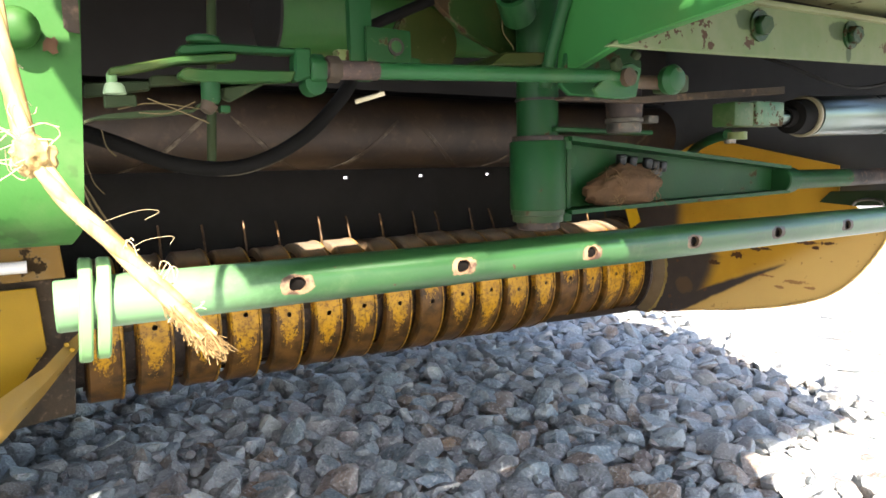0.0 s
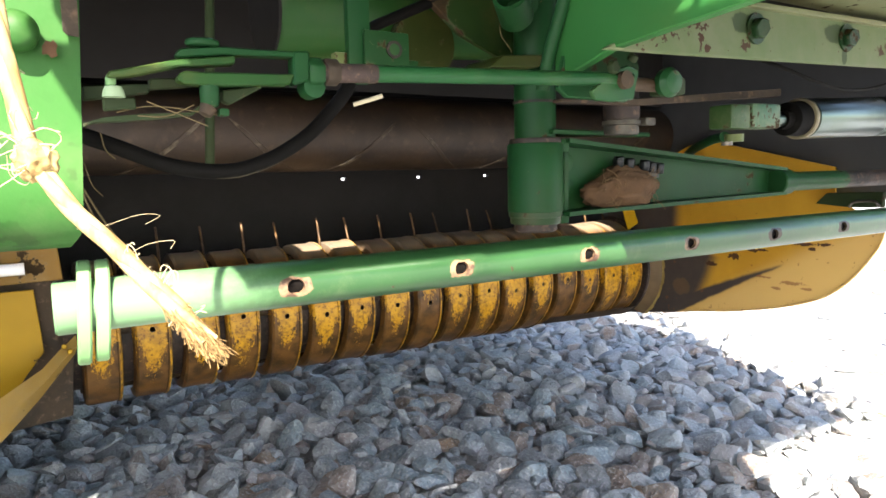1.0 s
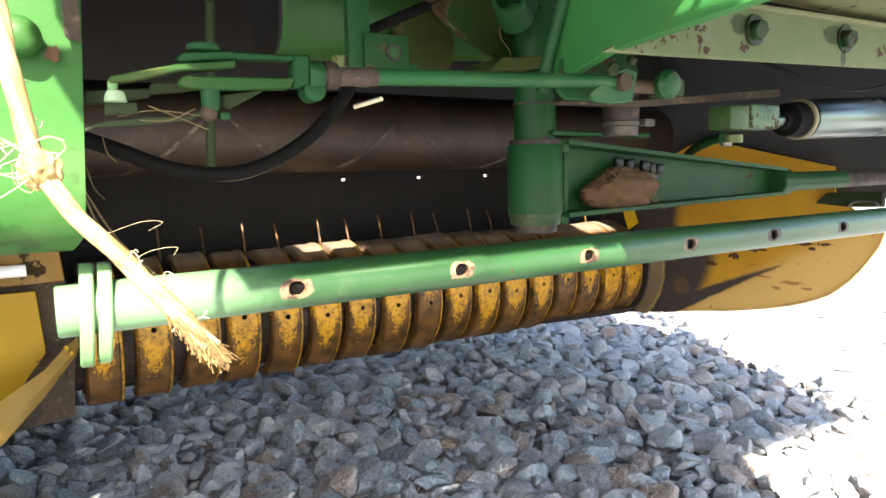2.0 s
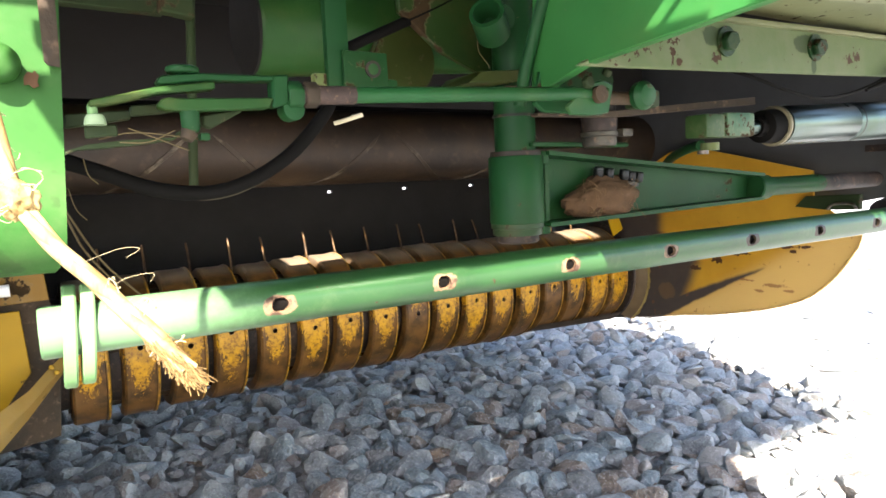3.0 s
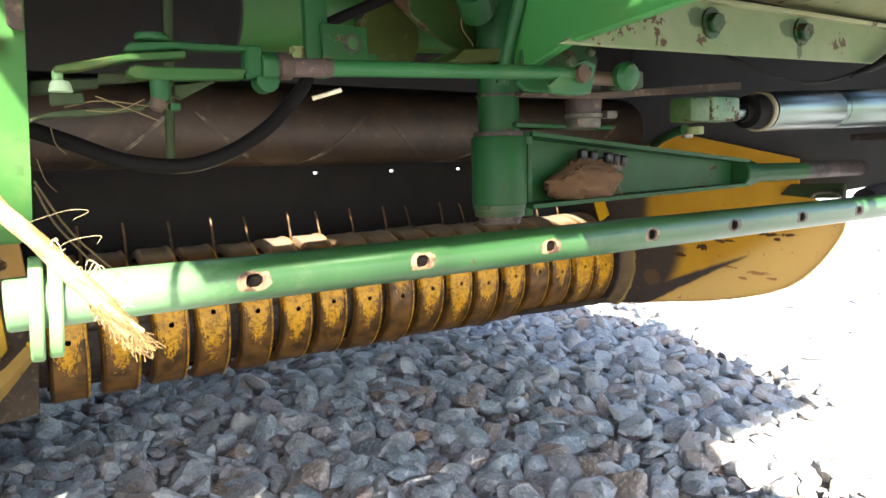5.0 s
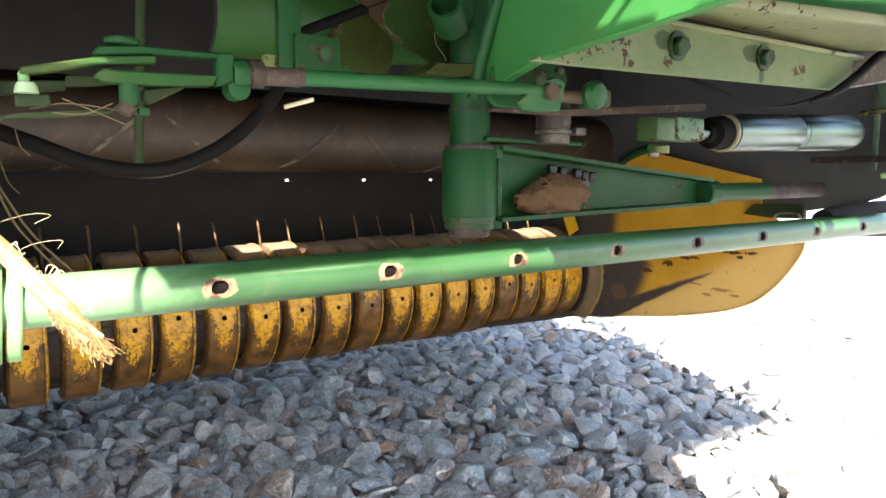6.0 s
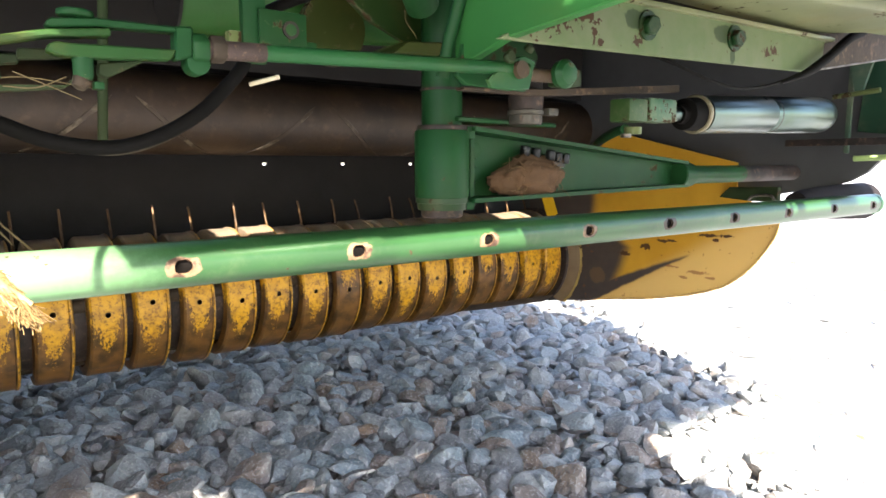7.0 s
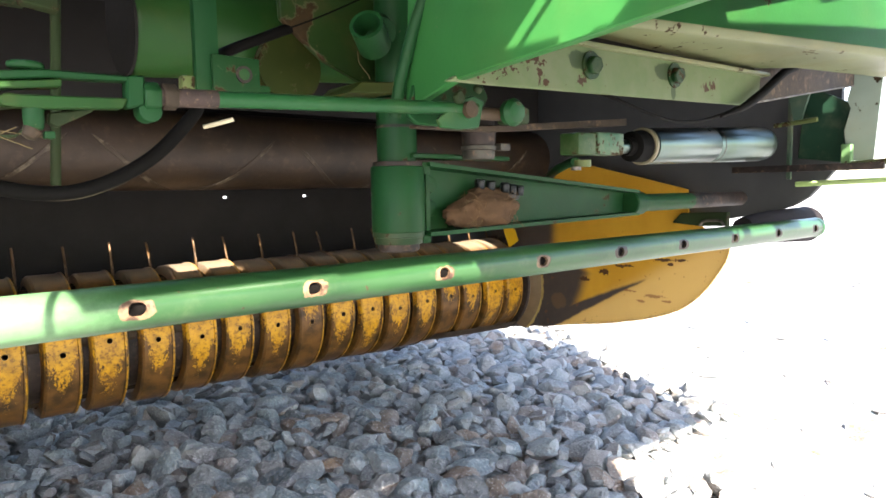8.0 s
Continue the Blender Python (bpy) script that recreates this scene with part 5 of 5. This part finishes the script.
# ---------------------------------------------------------------- hoses, cables, straw, twine
def lines():
    y = -0.60
    pts = [(-0.16, -0.615, 0.612), (-0.125, -0.61, 0.598), (-0.087, y, 0.5845), (-0.054, y, 0.5716), (-0.018, y, 0.5675), (0.012, y, 0.5755), (0.040, y, 0.592), (0.060, y, 0.611), (0.078, -0.595, 0.632), (0.098, -0.56, 0.66), (0.133, -0.50, 0.692), (0.181, -0.50, 0.716), (0.237, -0.50, 0.742), (0.30, -0.50, 0.775)]
    hose = tagged(link_mesh("hydraulic_hose", sweep(smooth_chain(pts, 6), 0.0052, 14), RUBBER), "sagging black rubber hydraulic hose", "hose")
    # tan strip stands for mud and for the light along the underside
    own(hose, part("dust_line", sweep(smooth_chain([(p[0], p[1] - 0.0012, p[2] - 0.0038) for p in pts[3:8]], 5), 0.0017, 8, lambda f: 1.0 - 0.9 * abs(2 * f - 1) ** 3), EDGE_TAN, None, "muddy strip carrying the lit lower edge of the hose"))
    tagged(link_mesh("hydraulic_hose", sweep(smooth_chain([(0.86, -0.716, 0.728), (0.815, -0.717, 0.713), (0.757, -0.718, 0.684), (0.705, -0.718, 0.662), (0.66, -0.712, 0.648)], 6), 0.0058, 12, lambda f: 1 - 0.7 * max(0.0, (f - 0.65) / 0.35)), RUBBER), "black rubber hose under the beam", "hose")
    # two unseen lines, added for the thin shadow stripes on the drawbar
    for y in (-0.972, -0.990):
        tagged(link_mesh("hydraulic_line", rod((-0.06, y, 0.868), (0.246, y, 0.868), 0.0022, 10), STEEL_DARK), "thin unseen line, added for its shadow stripe", "pipe", group="hydraulic lines")
    tagged(link_mesh("electric_cable", sweep(smooth_chain([(0.785, -0.693, 0.683), (0.72, -0.692, 0.660), (0.66, -0.69, 0.646), (0.603, -0.69, 0.641), (0.55, -0.69, 0.6455), (0.491, -0.685, 0.658), (0.46, -0.67, 0.668)], 6), 0.0018, 8), RUBBER), "thin black cable hanging in a loop", "cable")
    # green bent pipe hanging from the actuator block
    tagged(link_mesh("bent_pipe", sweep(smooth_chain([(0.5270, -0.6000, 0.5970), (0.5570, -0.5600, 0.5950), (0.6000, -0.5000, 0.5850), (0.6380, -0.4500, 0.5630), (0.6610, -0.4200, 0.5470), (0.6660, -0.4000, 0.5310), (0.6490, -0.3900, 0.5220)], 6), 0.0056, 12), GREEN), "thin bent green pipe", "pipe")
    # straw
    stalks = [((-0.105, -0.55, 0.556), (-0.095, -0.545, 0.530), (-0.074, -0.54, 0.500)), ((-0.105, -0.55, 0.560), (-0.085, -0.545, 0.522), (-0.055, -0.54, 0.487)), ((-0.102, -0.55, 0.575), (-0.098, -0.55, 0.560), (-0.092, -0.55, 0.552))]
    stalks += [((0.247, -0.56, 0.7), (0.248, -0.56, 0.69), (0.253, -0.56, 0.684), (0.259, -0.56, 0.678), (0.26, -0.56, 0.675)), ((0.332, -0.55, 0.751), (0.322, -0.55, 0.741), (0.31, -0.55, 0.732), (0.304, -0.55, 0.728))]
    for s in stalks + [((-0.075, -0.665, 0.606), (-0.06, -0.665, 0.600), (-0.043, -0.665, 0.593)), ((-0.09, -0.66, 0.60), (-0.07, -0.66, 0.604), (-0.035, -0.66, 0.600)), ((0.085, -0.585, 0.618), (0.095, -0.590, 0.621), (0.106, -0.594, 0.6245)), ((-0.095, -0.61, 0.592), (-0.093, -0.61, 0.582), (-0.088, -0.61, 0.576)), ((-0.08, -0.665, 0.598), (-0.065, -0.665, 0.598), (-0.05, -0.665, 0.605))]:
        r = 0.0018 if abs(s[0][0] - 0.085) < 0.001 else 0.0008 if s[0][2] < 0.561 and s[0][0] < -0.1 else 0.0004
        tagged(link_mesh("straw_stalk", sweep(smooth_chain(s, 4), r, 6), BLEACHED if r > 0.0015 else STRAW), "dry pale straw stalk caught in the linkage", "straw", group="loose straw")
    # loose twine end with a knot
    tw = [(-0.148, -0.90, 0.856), (-0.144, -0.865, 0.76), (-0.1395, -0.848, 0.66), (-0.1368, -0.8461, 0.6202), (-0.1358, -0.8483, 0.6082), (-0.1343, -0.851, 0.5946), (-0.1322, -0.8543, 0.5794), (-0.1295, -0.8575, 0.5680), (-0.1242, -0.862, 0.5581), (-0.1178, -0.8671, 0.5497), (-0.1107, -0.8726, 0.5412), (-0.1042, -0.8776, 0.5327), (-0.0984, -0.8822, 0.525), (-0.0940, -0.8856, 0.5195)]
    root = thing("twine", "frayed pale yellow baler twine with a knot", "twine", tw[-1])
    chain = smooth_chain(tw, 7)
    rnd = random.Random(9)
    # three loosely twisted strands
    for k in range(3):
        pts = []
        for i, p in enumerate(chain):
            t = i * 0.16 + k * math.tau / 3
            wide = 0.0011 + 0.0012 * max(0.0, (i / len(chain) - 0.72) / 0.28) ** 2
            pts.append(p + wide * Vector((math.cos(t), math.sin(t), 0.2 * math.sin(t))))
        own(root, part("strand", sweep(pts, 0.0018, 10, lambda f: 1 - 0.55 * max(0.0, (f - 0.9) / 0.1)), TWINE, None))
    knot = bmesh.new()
    bmesh.ops.create_icosphere(knot, subdivisions=4, radius=1)
    for v in knot.verts:
        q = v.co.copy()
        v.co = Vector((q.x, q.y, q.z * 1.1)) * (0.0052 * (1 + 0.2 * noise.noise(q * 2.6) + 0.1 * noise.noise(q * 7) + 0.06 * math.sin(q.z * 9 + q.x * 6))) + Vector(tw[7])
    own(root, part("knot", knot, TWINE, None))
    def fibres(spots, n, reach, spread, r=0.00012):
        bm = bmesh.new()
        for _ in range(n):
            c = Vector(rnd.choice(spots)) + Vector((rnd.gauss(0, 0.0012), rnd.gauss(0, 0.0012), rnd.gauss(0, 0.0012)))
            d = Vector((rnd.gauss(spread[0], 0.5), rnd.gauss(spread[1], 0.4), rnd.gauss(spread[2], 0.5))).normalized() * rnd.uniform(0.3, 1.0) * reach
            side = Vector((rnd.gauss(0, 1), rnd.gauss(0, 1), rnd.gauss(0, 1))) * reach * 0.3
            bm = join(bm, sweep(smooth_chain([c, c + d * 0.45 + side, c + d * 0.9 + side * 0.6, c + d * 0.8 - side * 0.3], 4), r, 4))
        return bm
    tail = (Vector(tw[-1]) - Vector(tw[-3])).normalized()
    # the end has come apart into a soft tassel
    tuft = bmesh.new()
    for _ in range(900):
        a, rr = rnd.uniform(0, math.tau), 0.0030 * math.sqrt(rnd.random())
        off = Vector((math.cos(a), math.sin(a), 0.0)) * rr
        off -= tail * off.dot(tail)
        c = Vector(tw[-1]) - tail * rnd.uniform(0.005, 0.017) + off * 0.7
        d = tail * rnd.uniform(0.004, 0.0125) + Vector((0, 0, -0.0015)) + off * rnd.uniform(-0.2, 0.75)
        k1 = Vector((rnd.gauss(0, 1), rnd.gauss(0, 1), rnd.gauss(0, 1))) * 0.0006
        k2 = Vector((rnd.gauss(0, 1), rnd.gauss(0, 1), rnd.gauss(0, 1))) * 0.0010
        sw = sweep([c, c + d * 0.4 + k1 * 0.5, c + d * 0.75 + k1, c + d + k2], 0.00013, 3)
        me = bpy.data.meshes.new("tmp")
        sw.to_mesh(me)
        sw.free()
        tuft.from_mesh(me)
        bpy.data.meshes.remove(me)
    own(root, part("frayed_end", tuft, TASSEL, None, "frayed tan tassel"))
    sub(root.children[3], part("fibre_tuft", fibres([tw[7]], 14, 0.013, (-0.7, 0, 0.4), 0.00014), FIBRE, None, "loose pale fibres"))
    own(root, part("fibre_tuft", fibres([tw[11], tw[10], tw[12]], 11, 0.008, (0.9, 0, 0.5)), FIBRE, None, "loose pale fibres"))
    own(root, part("fibre_tuft", fibres([tw[8], tw[9], tw[10]], 3, 0.016, (1.0, 0, 0.1), 0.00006), FIBRE, None, "long loose curls of fibre"))
    own(root, part("fibre_tuft", fibres(tw[4:7] + tw[8:11], 14, 0.006, (0, 0, 0)), FIBRE, None, "loose pale fibres"))


lines()
for o in scene.objects:
    if o.name.split(".")[0] in ("frayed_end", "fibre_tuft", "strand_tuft"):
        o["kind"] = "stuff"


# ---------------------------------------------------------------- ground and gravel
def ground():
    bm = bmesh.new()
    bmesh.ops.create_grid(bm, x_segments=8, y_segments=8, size=400)
    for v in bm.verts:
        v.co.z = -0.012
    g = tagged(link_mesh("ground", bm, GROUND_M, smooth=False), "grey crushed stone ground, sunlit beyond the machine's shade", "ground", kind="structure")

    def stone_template(seed, corners, flat=1.0, cuts=1):
        """A crushed stone: the hull of a few scattered corners, its faces broken rough."""
        r = random.Random(seed)
        b = bmesh.new()
        sx, sy, sz = r.uniform(1.0, 1.5), r.uniform(0.78, 1.05), r.uniform(0.55, 0.78) * flat
        for _ in range(corners):
            d = Vector((r.gauss(0, 1), r.gauss(0, 1), r.gauss(0, 1))).normalized() * r.uniform(0.92, 1.12)
            b.verts.new((d.x * sx, d.y * sy, d.z * sz))
        bmesh.ops.convex_hull(b, input=b.verts[:])
        bmesh.ops.delete(b, geom=[v for v in b.verts if not v.link_faces], context="VERTS")
        bmesh.ops.triangulate(b, faces=b.faces[:])
        bmesh.ops.subdivide_edges(b, edges=b.edges[:], cuts=cuts, use_grid_fill=True)
        bmesh.ops.smooth_vert(b, verts=b.verts[:], factor=0.35, use_axis_x=True, use_axis_y=True, use_axis_z=True)
        for v in b.verts:
            q = v.co * 1.0
            v.co += q.normalized() * (0.05 * noise.noise(q * 2.4 + Vector((seed, 0, 0))) + 0.035 * noise.noise(q * 6 + Vector((seed, 9, 0))) + 0.018 * noise.noise(q * 13 + Vector((seed, 4, 0))))
        bmesh.ops.triangulate(b, faces=b.faces[:])
        return b

    rnd = random.Random(21)
    near_meshes = []
    for s in range(22):
        b = stone_template(100 + s, 16 + s % 6, 1.0, 2)
        me = bpy.data.meshes.new("stone")
        b.to_mesh(me)
        b.free()
        me.materials.append(STONE)
        me.shade_smooth()
        me.set_sharp_from_angle(angle=radians(22))
        near_meshes.append(me)

    def spots(x0, x1, y0, y1, pitch):
        out = []
        ny = int((y1 - y0) / (pitch * 0.87))
        nx = int((x1 - x0) / pitch)
        for j in range(ny):
            for i in range(nx):
                out.append((x0 + (i + 0.5 * (j % 2) + rnd.uniform(-0.42, 0.42)) * pitch, y0 + (j + rnd.uniform(-0.42, 0.42)) * pitch * 0.87))
        return out

    def size():
        u = rnd.random()
        return rnd.uniform(0.014, 0.022) if u < 0.25 else rnd.uniform(0.022, 0.033) if u < 0.74 else rnd.uniform(0.032, 0.043)

    stones = []
    for x, y in spots(-0.75, 2.1, -0.62, 1.9, 0.041):
        r = size()
        stones.append((x, y, r * 0.96, rnd.uniform(-0.004, 0.008) + r * 0.26))
    for x, y in spots(-0.75, 2.1, -0.62, 1.9, 0.033):
        r = rnd.uniform(0.012, 0.02)
        stones.append((x, y, r, rnd.uniform(-0.013, -0.004)))
    stones.sort(key=lambda s: (s[0] - 0.5) ** 2 + (s[1] + 0.05) ** 2)
    def sunny(s):
        """True in the sun, where stones are laid flat and sunk so few shadows break its glare."""
        return s[0] > 1.43 + 0.53 * (s[1] + 0.35) or (s[0] > 0.93 - 0.6 * (s[1] + 0.35) and s[1] < -0.36)

    big = [s for s in stones if s[2] > 0.0205]
    single = [s for s in big if not sunny(s)][:300]
    taken = set(single)
    rest = [s for s in stones if s not in taken]
    for x, y, r, z in single:
        o = new("stone", rnd.choice(near_meshes))
        o.location, o.scale = (x, y, z), (r, r, r)
        o.rotation_euler = (rnd.gauss(0, 0.35), rnd.gauss(0, 0.35), rnd.uniform(0, math.tau))
        o.parent = g

    def scatter(name, items, corners, flat, tilt, label):
        temps = []
        for s in range(12):
            b = stone_template(300 + s, corners, flat)
            b.verts.index_update()
            temps.append((np.array([v.co[:] for v in b.verts]), np.array([[v.index for v in f.verts] for f in b.faces])))
            b.free()
        vs, fs, base = [], [], 0
        for x, y, r, z in items:
            tv, tf = temps[rnd.randrange(12)]
            e = Euler((rnd.gauss(0, tilt), rnd.gauss(0, tilt), rnd.uniform(0, math.tau))).to_matrix()
            vs.append(tv @ np.array(e).T * r + np.array((x, y, z)))
            fs.append(tf + base)
            base += len(tv)
        v, f = np.concatenate(vs), np.concatenate(fs)
        me = bpy.data.meshes.new(name)
        me.from_pydata(v.tolist(), [], f.tolist())
        me.materials.append(STONE_STUFF)
        me.shade_smooth()
        me.set_sharp_from_angle(angle=radians(22))
        return tagged(new(name, me), label, "gravel", kind="stuff")

    scatter("gravel_bed", [s for s in rest if not sunny(s)], 17, 1.0, 0.38, "bed of grey and brown crushed stone gravel")
    flat_sunny = [(x, y, r * 1.25, 0.1 * r - 0.0195) for x, y, r, z in rest if sunny((x, y)) and r > 0.0205]
    far = [(x, y, size() * 1.2, rnd.uniform(-0.023, -0.012)) for x, y in spots(2.1, 5.0, -0.9, 3.4, 0.05)]
    far += [(x, y, size() * 1.2, rnd.uniform(-0.023, -0.012)) for x, y in spots(-0.75, 2.1, -1.6, -0.62, 0.05)]
    scatter("gravel_bed", flat_sunny + far, 16, 0.34, 0.1, "sunlit pale crushed stone gravel")


ground()
